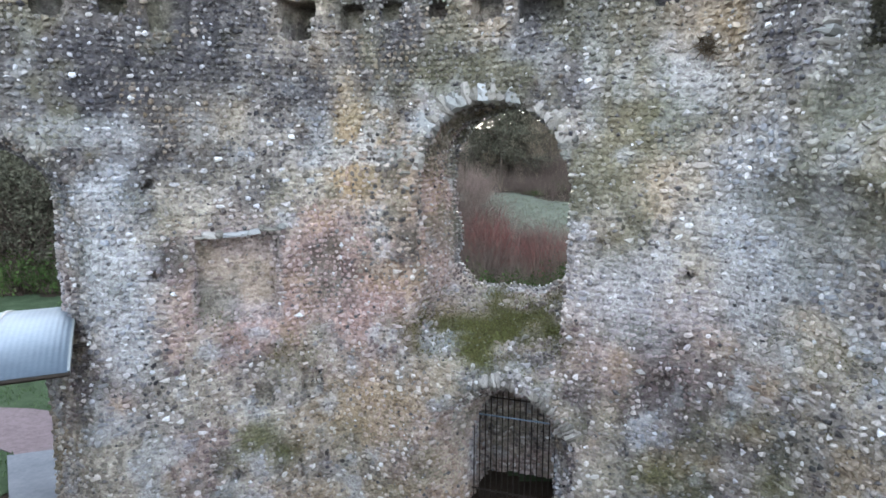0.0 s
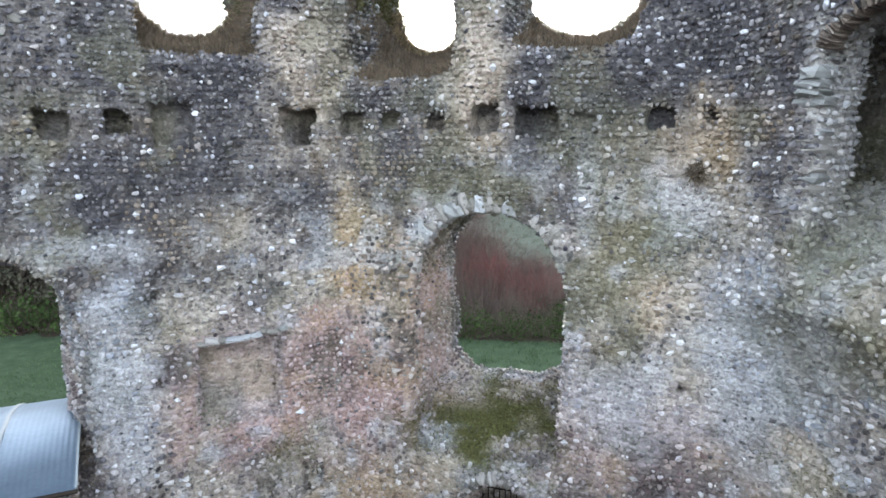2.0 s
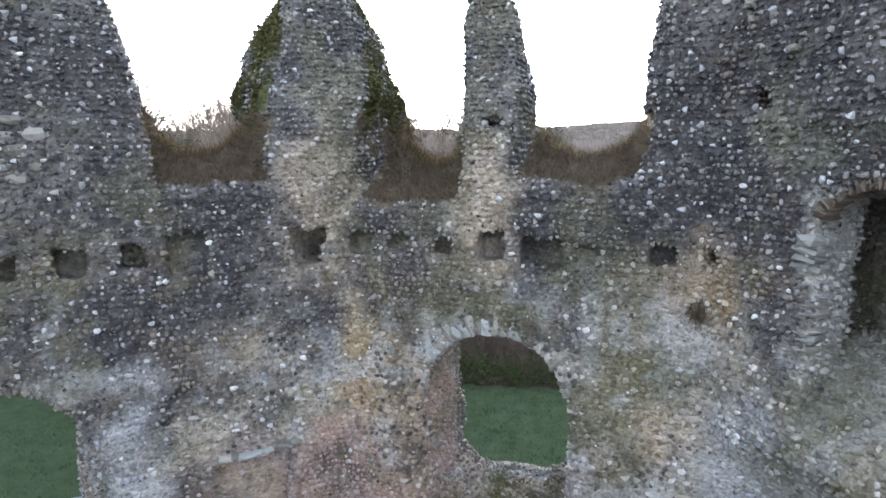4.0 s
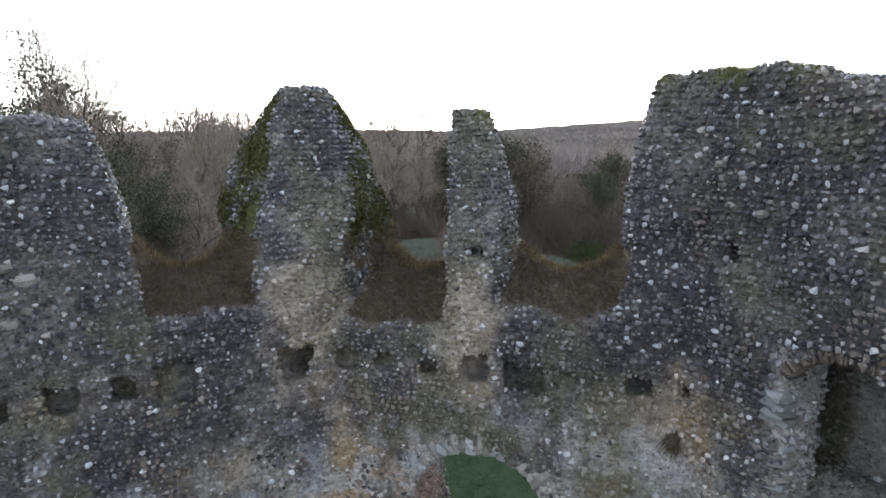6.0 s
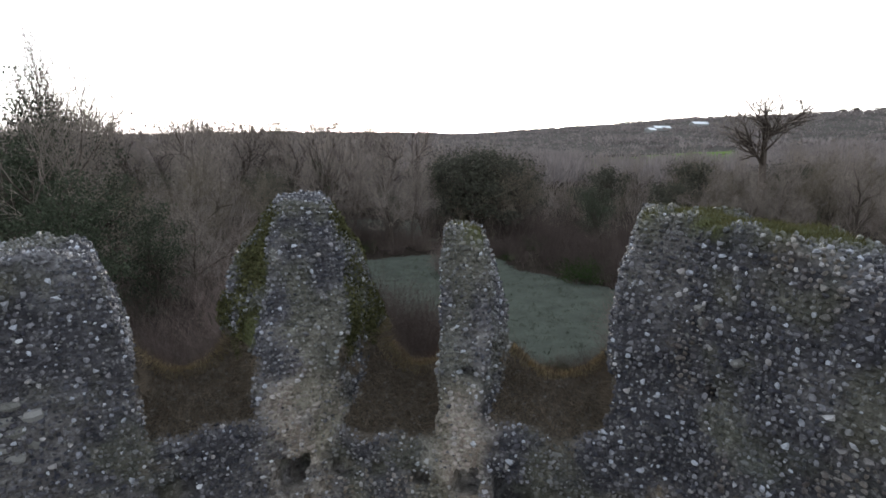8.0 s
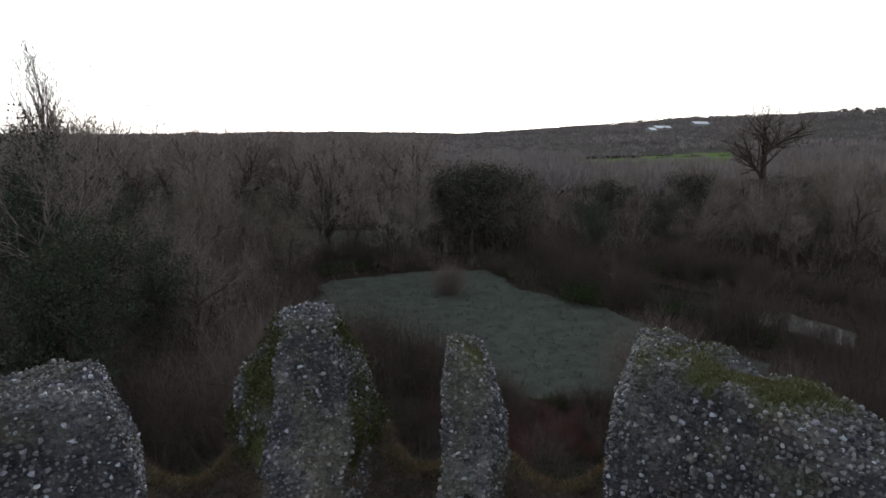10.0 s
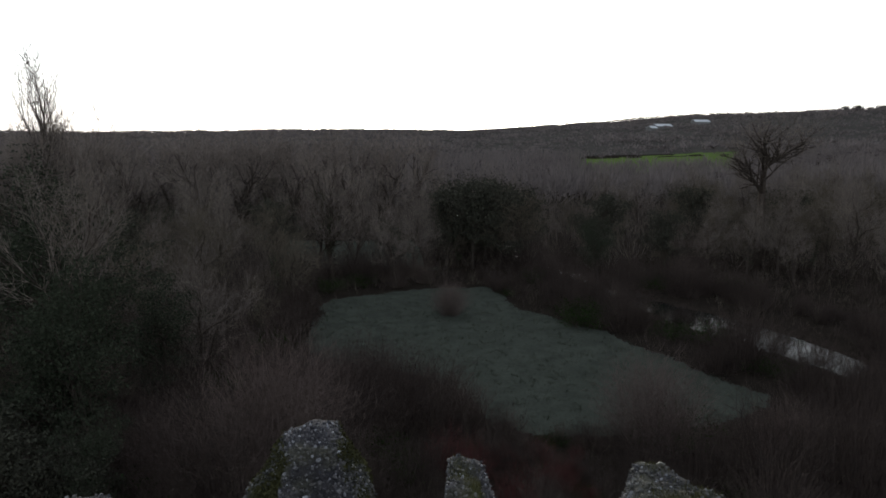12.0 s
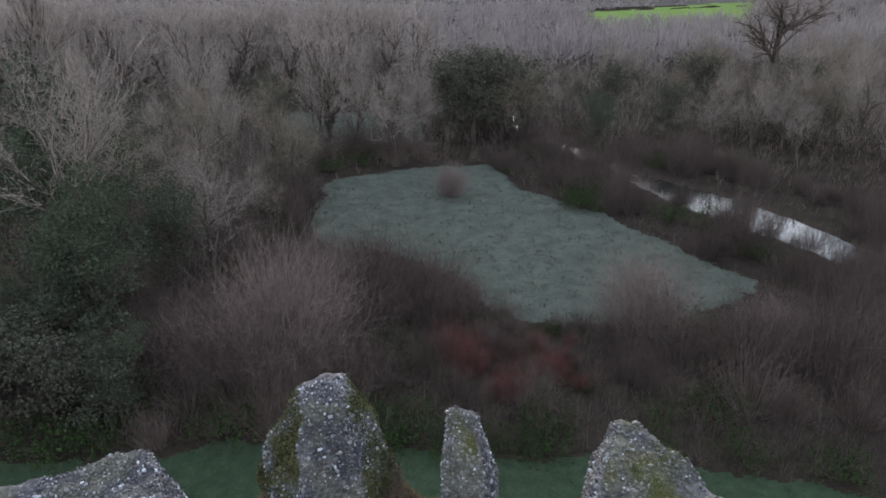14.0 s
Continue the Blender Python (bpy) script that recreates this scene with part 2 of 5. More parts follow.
def keep_solid(P):
    """Negative inside the masonry."""
    x, y, z = P[:, 0], P[:, 1], P[:, 2]
    q = P[:, :2] - KEEP
    flat = np.stack([x, y, z], 1)
    wob = 0.055 * lattice(flat, 0.9, 1) + 0.04 * lattice(flat, 0.33, 2) + 0.034 * lattice(flat * np.array([1, 1, 1.5]), 0.17, 3)
    batter = 0.03 * np.clip(z - 5.0, 0, 5)
    w = {k: q @ FACETS[k][0] - FACETS[k][2] for k in FACETS}
    u = {k: (P[:, :2] - FACETS[k][3]) @ FACETS[k][1] for k in FACETS}
    ledge = 5.75 + 0.25 * lattice(flat, 0.8, 4)
    w["3"] = w["3"] - 0.36 * np.clip((ledge - z) / 0.45, 0, 1) * np.clip((u["3"] - 0.1) / 1.0, 0, 1) - 0.25 * np.clip((6.6 - z) / 2.5, 0, 1) * np.clip(u["3"] + 0.6, 0, 1)
    # the top storey leans back where its face has fallen away
    lean = 0.42 * np.clip(z - 10.0, 0, 3)
    room = np.maximum(w["R"] - lean * np.clip((5.3 - u["R"]) / 1.0, 0.25, 1), w["L"] - lean * np.interp(u["L"], [-3, -2], [0.55, 1.0]))
    room = np.maximum(room, w["3"]) - batter
    other = np.max([q @ compass(a) - 7.5 for a in (-70.5, 109.5)], axis=0)
    room_all = np.maximum(room, other - batter)
    outer = np.maximum(np.maximum(w["R"], w["L"]), np.maximum(w["3"] + 0.75 * np.clip((z - 10.2) / 1.5, 0, 1), other)) - THICK
    f = np.maximum(outer, -room_all)
    uR, zz, uL, u3 = u["R"], z, u["L"], u["3"]
    wR, wL, w3 = w["R"], w["L"], w["3"]
    # tops
    on_left = (uL < 0) & (wL > -3) & (uR < 0)
    top = np.where(on_left, np.interp(uL, [-9, -6, -3.2, -1.5, 0], [12.4, 12.3, 12.1, 12.8, 12.78]), np.interp(uR, [-1, 0.3, 1.2, 2.2, 3.4, 4.9, 5.6, 9], [12.78, 12.66, 12.3, 12.3, 12.4, 12.8, 12.75, 12.4]))
    top = np.where(u3 > 0, np.minimum(top, np.interp(u3, [0, 1, 1.8, 2.5, 6], [12.78, 12.64, 12.52, 12.3, 12.1])), top)
    crown = np.minimum(-room_all, -outer)
    f = np.maximum(f, z - top - 0.12 * lattice(flat, 0.7, 5) + 0.35 * np.clip(0.5 - crown, 0, 0.5))
    # embrasures of the top storey, open to the sky
    def notch(uu, ww, left, right, floor_in, floor_out):
        knots, back = [8.6, 9.5, 10.5, 11.5, 12.6], np.clip(ww / 2, 0, 1.2)
        lo = np.interp(z, knots, left[:5]) * (1 - back) + np.interp(z, knots, left[5:]) * back
        hi = np.interp(z, knots, right[:5]) * (1 - back) + np.interp(z, knots, right[5:]) * back
        mid, half = (lo + hi) / 2, (hi - lo) / 2
        base = np.interp(ww, [0, 0.5, 2.0, 2.45], [floor_in, floor_in + 0.12, floor_out, floor_out - 0.15]) + 0.5 * np.clip(np.abs((uu - mid) / half), 0, 1.2) ** 2.5 * np.clip(ww / 2, 0, 1)
        return np.maximum(np.maximum(lo - uu, uu - hi), base - z + 0.06 * lattice(flat, 0.35, 7))

    f = cut(f, np.where((uR < 0.4) & (uL < 0), notch(uL, wL, (-2.72, -2.75, -2.87, -3.12, -3.48, -2.62, -2.66, -2.82, -3.1, -3.5), (-0.95, -1.10, -0.83, -0.33, -0.68, -1.1, -1.13, -1.12, -0.80, -0.10), 9.0, 9.55), 1.0), 0.12)
    f = cut(f, np.where(uL > -0.6, notch(uR, wR, (-0.15, 0.14, 0.30, 0.02, 0.07, 0.32, 0.27, 0.12, -0.26, -0.9), (1.98, 2.0, 2.03, 2.08, 2.2, 1.7, 1.7, 1.65, 1.6, 1.6), 8.72, 9.38), 1.0), 0.12)
    f = cut(f, np.where(uR > 1, notch(uR, wR, (2.80, 2.74, 2.80, 2.78, 2.6, 2.78, 2.78, 2.68, 2.44, 2.05), (4.62, 4.66, 4.70, 4.74, 5.0, 4.5, 4.55, 4.6, 4.72, 5.05), 9.05, 9.5), 1.0), 0.12)
    # great window with a sloping sill
    sill = np.interp(wR, [0, 1.6, 2.1, 2.45], [2.78, 3.44, 3.56, 3.5]) + 0.55 * np.clip(np.abs((uR - 2.45) / 1.15), 0, 1.3) ** 4 * np.clip((wR - 0.8) / 1.3, 0, 1)
    win = np.maximum(arch2(uR, z, 2.54 - 0.03 * wR, 1.17, 5.72, 1.1, 0), sill - z)
    f = cut(f, np.where(uL > -1, win, 1.0), 0.10)
    # low barred recess under it
    t_in = np.clip(wR / 0.85, 0, 1)
    half = 1.28 - 0.54 * t_in
    e = np.hypot((uR - (2.74 + 0.04 * t_in)) / half, np.maximum(z - 1.0, 0) / (1.44 - 0.34 * t_in))
    f = cut(f, np.where(uL > -1, np.maximum(np.maximum((e - 1) * 0.75, -0.05 - z), wR - 1.95 + 0.25 * z), 1.0), 0.07)
    # doorway in the left side, narrowing outwards, with a rough foot to its jamb
    foot = 0.30 * np.clip((3.0 - z) / 0.5, 0, 1)
    edge = -3.62 - 0.31 * np.clip(wL, 0, 1.4) - foot * np.clip((wL + 0.2) / 0.8, 0, 1)
    e = np.hypot(np.maximum(uL + 5.0, 0) / np.maximum(edge + 5.0, 0.2), np.maximum(z - 5.2, 0) / (1.18 - 0.12 * np.clip(wL, 0, 1.4)))
    door = np.maximum(np.maximum((e - 1) * 1.1, -6.3 - uL), -0.05 - z)
    f = cut(f, np.where((uL < -2) & (wL > -0.6) & (uR < 0), door, 1.0), 0.10)
    # embrasure of the third side
    e = np.hypot((u3 - 2.2) / 0.78, np.maximum(z - 8.7, 0) / 0.55)
    f = cut(f, np.where((u3 > 0.5) & (w3 < 1.75), np.maximum((e - 1) * 0.65, 6.2 + 0.8 * np.clip(w3, 0, 1.75) - z), 1.0), 0.08)
    # dark chamber behind its jambs
    f = cut(f, np.where((u3 > 0.3) & (w3 > 0.5), np.maximum(box2(u3, z, 1.05, 3.4, 7.3, 9.1), np.maximum(0.95 - w3, w3 - 1.9)), 1.0), 0.08)
    # plastered niche, its foot fading into the wall
    deep = 0.34 * np.clip((z - 3.3) / 0.35, 0, 1)
    f = cut(f, np.where(wL > -1, np.maximum(box2(uL, z, -2.22, -0.95, 3.3, 4.82 + 0.05 * uL), wL - batter - deep), 1.0), 0.04)
    # beam sockets and small holes: side, u0, u1, z0, z1, depth
    for k, u0, u1, z0, z1, d in (
        ("L", -4.00, -3.70, 7.86, 8.20, 0.45), ("L", -3.20, -2.90, 7.95, 8.25, 0.45), ("L", -2.55, -2.08, 7.75, 8.36, 0.22), ("L", -4.85, -4.5, 7.85, 8.2, 0.45),
        ("R", -0.72, -0.34, 7.80, 8.30, 0.45), ("R", 0.10, 0.43, 7.97, 8.26, 0.32), ("R", 0.77, 1.12, 8.02, 8.30, 0.32), ("R", 1.53, 1.87, 8.0, 8.30, 0.38),
        ("R", 2.27, 2.63, 7.95, 8.38, 0.5), ("R", 2.95, 3.48, 7.90, 8.31, 0.5), ("R", 3.75, 4.05, 7.98, 8.2, 0.15), ("R", 4.80, 5.15, 8.02, 8.30, 0.28), ("3", -0.15, 0.22, 8.05, 8.33, 0.35),
        ("L", -2.92, -2.72, 5.42, 5.62, 0.3), ("L", -2.82, -2.65, 4.18, 4.32, 0.3), ("L", -1.80, -1.62, 0.78, 0.93, 0.3), ("L", -1.43, -1.07, 1.9, 2.33, 0.2), ("L", -0.6, -0.27, 2.0, 2.45, 0.25),
        ("R", 5.33, 5.48, 4.30, 4.44, 0.4), ("R", 2.30, 2.60, 9.93, 10.08, 0.3), ("R", 0.85, 0.98, 4.62, 4.72, 0.2), ("R", 0.62, 0.74, 4.66, 4.76, 0.2), ("3", 0.42, 0.62, 10.15, 10.4, 0.4),
    ):
        f = cut(f, np.maximum(box2(u[k], z, u0, u1, z0, z1), np.abs(w[k] - batter) - d), 0.03)
    # shallow worn hollow
    f = cut(f, np.hypot(np.hypot(uR - 5.12, (z - 2.62) * 0.85), wR) - 0.34, 0.08)
    return f + wob


def surface(fn, lo, hi, step):
    """Mesh of the zero level of fn over a box (naive surface nets)."""
    ax = [np.arange(a, b + step, step) for a, b in zip(lo, hi)]
    shape = tuple(len(v) for v in ax)
    F = np.empty(shape, np.float32)
    yz = np.stack(np.meshgrid(ax[1], ax[2], indexing="ij"), -1).reshape(-1, 2)
    for i0 in range(0, shape[0], 12):
        xs = ax[0][i0:i0 + 12]
        P = np.concatenate([np.repeat(xs, len(yz))[:, None], np.tile(yz, (len(xs), 1))], 1)
        F[i0:i0 + 12] = fn(P).reshape(len(xs), shape[1], shape[2])
    ins = F < 0
    cs = tuple(s - 1 for s in shape)
    cnt = np.zeros(cs, np.int8)
    for d in np.ndindex(2, 2, 2):
        cnt += ins[d[0]:d[0] + cs[0], d[1]:d[1] + cs[1], d[2]:d[2] + cs[2]]
    act = np.argwhere((cnt > 0) & (cnt < 8))
    index = np.full(cs, -1, np.int64)
    index[tuple(act.T)] = np.arange(len(act))
    acc, num = np.zeros((len(act), 3)), np.zeros(len(act))
    for axis in range(3):
        for a0 in (0, 1):
            for b0 in (0, 1):
                off = [a0, b0]
                off.insert(axis, 0)
                p0 = act + off
                p1 = p0.copy()
                p1[:, axis] += 1
                f0, f1 = F[tuple(p0.T)], F[tuple(p1.T)]
                cross = (f0 < 0) != (f1 < 0)
                t = np.where(cross, f0 / np.where(cross, f0 - f1, 1), 0)
                pos = p0.astype(float)
                pos[:, axis] += t
                acc[cross] += pos[cross]
                num[cross] += 1
    verts = acc / num[:, None] * step + np.array(lo)
    quads = []
    for axis in range(3):
        s0, s1 = [slice(None)] * 3, [slice(None)] * 3
        s0[axis], s1[axis] = slice(0, -1), slice(1, None)
        chg = np.argwhere(ins[tuple(s0)] != ins[tuple(s1)])
        b, c = [k for k in range(3) if k != axis]
        chg = chg[(chg[:, b] > 0) & (chg[:, c] > 0) & (chg[:, b] < cs[b]) & (chg[:, c] < cs[c])]
        ring = []
        for db, dc in ((-1, -1), (0, -1), (0, 0), (-1, 0)):
            o = chg.copy()
            o[:, b] += db
            o[:, c] += dc
            ring.append(index[tuple(o.T)])
        ring = np.stack(ring, 1)
        flip = ins[tuple(chg.T)] ^ (axis == 1)
        ring = np.where(flip[:, None], ring, ring[:, ::-1])
        quads.append(ring)
    return verts, np.concatenate(quads)


def mesh_from(name, verts, faces, materials, smooth=True, slots=None):
    """Mesh from arrays of vertices and of triangles or quads."""
    me = bpy.data.meshes.new(name)
    verts, faces = np.asarray(verts, np.float32), np.asarray(faces, np.int32)
    k = faces.shape[1]
    me.vertices.add(len(verts))
    me.vertices.foreach_set("co", verts.ravel())
    me.loops.add(faces.size)
    me.loops.foreach_set("vertex_index", faces.ravel())
    me.polygons.add(len(faces))
    me.polygons.foreach_set("loop_start", np.arange(0, faces.size, k, dtype=np.int32))
    for m in materials:
        me.materials.append(m)
    if slots is not None:
        me.polygons.foreach_set("material_index", np.asarray(slots, np.int32))
    me.polygons.foreach_set("use_smooth", np.full(len(faces), smooth))
    me.update(calc_edges=True)
    me.validate()
    return me


def blob(P, c, r):
    """1 near c, falling to 0 about r away, with a ragged rim."""
    d = np.sqrt((((P - np.array(c)) / np.array(r)) ** 2).sum(1))
    return np.clip(1.6 - 1.5 * d + 0.55 * lattice(P, 0.5, 11) + 0.3 * lattice(P, 0.17, 12), 0, 1)


def put_attr(me, name, values):
    at = me.attributes.new(name, "FLOAT", "POINT")
    at.data.foreach_set("value", np.asarray(values, np.float32))


KV, KF = surface(keep_solid, (-9.0, 3.6, -0.3), (8.2, 14.2, 13.3), 0.075)
keep_mesh = mesh_from("keep_wall", KV, KF, [MORTAR])
keep = tagged(new("keep_wall", keep_mesh), "ruined flint rubble castle keep wall with arched openings", "wall", kind="structure")


def stain_light_values(P):
    q = P[:, :2] - KEEP
    uR, uL = (P[:, :2] - C_0) @ T_R, (P[:, :2] - C_0) @ T_L
    n1, n2 = lattice(P, 1.6, 21), lattice(P, 0.5, 22)
    z = P[:, 2]
    wR, wL = q @ N_R - AP_R, q @ N_L - AP_L
    inner = np.maximum(wR, wL) < 0.4
    dark = np.clip((z - 5.8) / 1.0 + 0.8 * n1 + 0.4 * n2, 0, 1)
    dark = np.maximum(dark, np.clip((z - 4.95) / 0.7 + 0.5 * n1 + 0.3 * n2, 0, 1) * np.clip((-uL - 0.7) / 1.2, 0, 1) * (uR < 0) * 0.9)
    # darker from two metres into the wall outward
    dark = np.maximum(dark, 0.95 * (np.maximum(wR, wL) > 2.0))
    dark = dark * (1 - 0.85 * blob(P, on_facet("R", -0.4, 0, 8.7), (0.8, 0.9, 1.9))) * (1 - 0.85 * blob(P, on_facet("R", 2.4, 0, 8.5), (0.6, 0.6, 1.7))) * (1 - 0.6 * blob(P, on_facet("R", 5.0, 0, 7.2), (1.3, 1.0, 1.0)))
    ochre = np.maximum(blob(P, on_facet("R", 0.35, 0, 6.0), (1.1, 1.0, 1.2)), 0.8 * blob(P, on_facet("R", 0.5, 0, 1.6), (1.2, 1.0, 1.2)))
    ochre = np.maximum(ochre, 0.45 * blob(P, on_facet("R", 2.4, 0, 8.6), (0.6, 0.7, 1.6)))
    ochre = np.maximum(ochre, 0.4 * blob(P, on_facet("R", -0.4, 0, 8.4), (0.9, 0.8, 1.4)))
    ochre = np.maximum(ochre, 0.7 * blob(P, on_facet("R", 4.6, 0, 6.2), (0.9, 0.8, 1.0)))
    # ochre of the window's left jamb, partly warm daylight put into the colour
    ochre = np.maximum(ochre, 0.6 * blob(P, on_facet("R", 1.3, 1.0, 5.6), (0.4, 1.3, 1.2)))
    ochre = np.maximum(ochre, 0.9 * blob(P, on_facet("R", 5.6, 0, 7.6), (0.6, 0.6, 0.9)))
    pink = np.maximum(blob(P, on_facet("R", 0.3, 0, 4.1), (1.9, 1.5, 1.6)), blob(P, on_facet("L", -1.3, 0, 3.6), (1.6, 1.4, 1.3)))
    pink = np.maximum(pink, 0.55 * blob(P, on_facet("R", 4.6, 0, 3.4), (1.6, 1.2, 1.4)))
    pink = np.maximum(pink, blob(P, on_facet("R", 1.4, 1.0, 5.0), (0.7, 1.8, 2.2)))
    moss = np.maximum(blob(P, on_facet("R", 2.5, 0.7, 3.15), (1.7, 1.6, 0.75)), 0.8 * blob(P, on_facet("L", -1.4, 0, 1.3), (0.9, 0.8, 0.5)))
    moss = np.maximum(moss, 0.8 * blob(P, on_facet("R", 5.2, 0, 1.2), (1.5, 1.2, 0.7)))
    moss = np.maximum(moss, 0.8 * blob(P, on_facet("3", 1.2, 0, 1.8), (1.0, 1.5, 0.9)))
    moss = np.maximum(moss, 0.55 * blob(P, on_facet("L", -0.9, 0, 2.7), (0.7, 0.6, 0.35)))
    moss = np.maximum(moss, np.clip(blob(P, on_facet("3", 0.6, 1.2, 12.7), (2.6, 2.6, 0.45)), 0, 1))
    moss = np.maximum(moss, blob(P, on_facet("R", 2.4, 1.2, 12.2), (0.7, 1.3, 0.3)))
    # the flanks of the corner pier are overgrown behind its bare front
    behind = np.maximum(wR, wL) - 0.15 - 0.42 * np.clip(z - 10, 0, 3)
    flank = np.clip((behind - 0.16 + 0.06 * n2) * 8, 0, 1) * ((uL > -1.7) & (uR < 0.75)) * np.clip((z - 9.75 + 0.3 * n1) * 2, 0, 1) * np.clip((12.55 - z) * 3, 0, 1)
    # on the right flank the moss colour also paints in the shadow low down
    flank = flank * np.where(uL + uR < 0, 1.0, 0.85)
    moss = np.maximum(moss, flank)
    band = (z > 8.6) & (z < 10.2)
    in_notch = ((uL > -2.85) & (uL < -0.95) & (uR < 0.4)) | ((uR > 0.2) & (uR < 2.0)) | ((uR > 2.8) & (uR < 4.75))
    earth = np.where(band & in_notch, np.clip((np.maximum(wR, wL) - 0.12) * 4 + n2, 0, 1) * np.clip((z - 8.5) * 6 + 0.6 * n2, 0, 1), 0)
    lime = np.maximum(0.85 * blob(P, on_facet("L", -3.3, 0, 4.2), (0.55, 0.6, 1.9)), 0.8 * blob(P, on_facet("3", 0.8, 0.3, 5.0), (1.0, 1.4, 1.7)))
    lime = np.maximum(lime, 0.7 * blob(P, on_facet("R", 5.3, 0, 6.9), (0.6, 0.6, 0.8)))
    lime = np.maximum(lime, 0.4 * blob(P, on_facet("R", 4.0, 0, 7.3), (0.2, 0.4, 1.5)))
    lime = np.maximum(lime, 0.6 * blob(P, on_facet("R", 4.6, 0, 4.0), (1.1, 0.9, 0.9)))
    lime = np.maximum(lime, 0.5 * blob(P, on_facet("R", 2.7, 0.2, 2.55), (1.0, 0.6, 0.3)))
    lime = np.maximum(lime, 0.6 * blob(P, on_facet("L", -3.6, 0, 6.3), (1.2, 1.0, 0.3)))
    moss = np.maximum(moss, 0.42 * np.clip(lattice(P, 1.1, 41) * 1.6 + 0.6 * lattice(P, 0.35, 42) - 0.25, 0, 1) * (z < 8))
    olive = np.clip(2.4 * lattice(P, 0.9, 51) + 1.2 * lattice(P, 0.3, 52) - 0.1, 0, 1) * np.clip((z - 3.5) / 1.5, 0, 1)
    dark = np.clip(dark - 0.25 * np.clip(lattice(P, 0.9, 53) * 2, 0, 1), 0, 1)
    cream = 0.62 * np.clip(3.0 * lattice(P, 0.75, 81) + 1.5 * lattice(P, 0.24, 82) - 0.1, 0, 1) * (1 - 0.9 * np.clip(dark, 0, 1)) * (1 - 0.7 * np.clip(pink, 0, 1)) * (1 - 0.6 * np.clip(ochre, 0, 1))
    lime = np.maximum(lime, 0.6 * np.clip(4.0 * lattice(P, 0.5, 83) + 2.0 * lattice(P, 0.2, 84) - 1.5, 0, 1) * (1 - 0.6 * np.clip(dark, 0, 1)))
    in_niche = (uL > -2.25) & (uL < -0.92) & (uR < 0) & (z > 3.4) & (z < 4.85)
    lime, pink = np.where(in_niche, 0.15, lime), np.where(in_niche, 0.6, pink)
    # soot and damp on the lower right of the window's side
    damp = np.clip(1.7 * lattice(P, 1.1, 95) + 1.0 * lattice(P, 0.35, 96) + 0.15, 0, 1) * np.clip((uR - 3.9) / 0.8, 0, 1) * np.clip((7.6 - z) / 1.0, 0, 1)
    damp = np.maximum(damp, np.clip(1.7 * lattice(P, 0.9, 97) + 1.0 * lattice(P, 0.3, 98) - 0.3, 0, 1) * (z < 6.5))
    for side, u0, z0, ru, rz in (("L", -2.75, 5.15, 0.4, 0.55), ("L", -2.55, 4.5, 0.3, 0.45), ("L", -1.6, 1.25, 0.9, 0.45), ("R", 5.6, 1.2, 0.9, 0.5), ("R", 5.1, 2.6, 0.4, 0.4), ("R", 0.9, 5.9, 0.35, 0.6), ("L", -1.1, 5.4, 0.5, 0.5)):
        damp = np.maximum(damp, blob(P, on_facet(side, u0, 0, z0), (ru, 0.6, rz)))
    dark = np.maximum(dark, 0.7 * damp)
    moss = np.maximum(moss, 0.3 * damp * np.clip(2.5 * lattice(P, 0.6, 113), 0, 1))
    brown = np.clip(2.2 * lattice(P, 0.8, 99) + 1.0 * lattice(P, 0.25, 100) - 0.35, 0, 1)
    ochre = np.maximum(ochre, 0.55 * brown * np.where(z < 8.2, 1.0, np.where(uR > 4.3, 0.65, 0.15)))
    warm = np.maximum(blob(P, on_facet("R", 0.3, 0, 6.15), (0.75, 0.7, 0.95)), 0.7 * blob(P, on_facet("R", 5.5, 0, 7.5), (0.6, 0.7, 1.0)))
    dark, ochre = dark * (1 - 0.75 * warm), np.maximum(ochre, warm)
    high_up = np.clip((z - 7.2) / 0.8, 0, 1)
    cream, lime, olive = cream * (1 - 0.7 * high_up), lime * (1 - 0.8 * high_up), olive * (1 - 0.3 * high_up)
    strip = np.maximum(blob(P, on_facet("R", -0.35, 0.1, 9.2), (0.75, 0.8, 1.1)), blob(P, on_facet("R", 2.4, 0.1, 8.9), (0.55, 0.6, 1.3)))
    cream, pink = np.maximum(cream, 0.55 * strip), np.maximum(pink, 0.28 * strip)
    weeds = blob(P, on_facet("3", 1.9, 0.1, 9.75), (1.2, 1.6, 0.4))
    lime, moss = np.maximum(lime, 0.25 * weeds * np.clip(2 * n2 + 0.6, 0, 1)), np.maximum(moss, 0.45 * weeds)
    lilac = 0.5 * np.clip(1.6 * lattice(P, 1.3, 111) + 0.8 * lattice(P, 0.4, 112) + 0.35, 0, 1) * np.clip((5.6 - z) / 1.2, 0, 1)
    pink = np.maximum(pink, lilac * (1 - dark))
    # pale ashlar of the embrasure's jamb, with its light painted into cream and lime
    lit_jamb = np.clip((((P[:, :2] - C_1) @ T_3) - 1.2) * 6, 0, 1) * ((q @ N_3 - AP_3) > 0.1) * (z > 6.5) * (z < 9.2)
    cream, lime = np.maximum(cream, 0.6 * lit_jamb), np.maximum(lime, 0.45 * lit_jamb)
    # embrasure's dark tone grows upward, painting in the shade under its arch
    recess = (((P[:, :2] - C_1) @ T_3) > 1.15) & (z < 9.3)
    dark = np.where(recess, dark * np.clip(0.35 + 0.3 * (z - 6.5), 0.35, 1), dark)
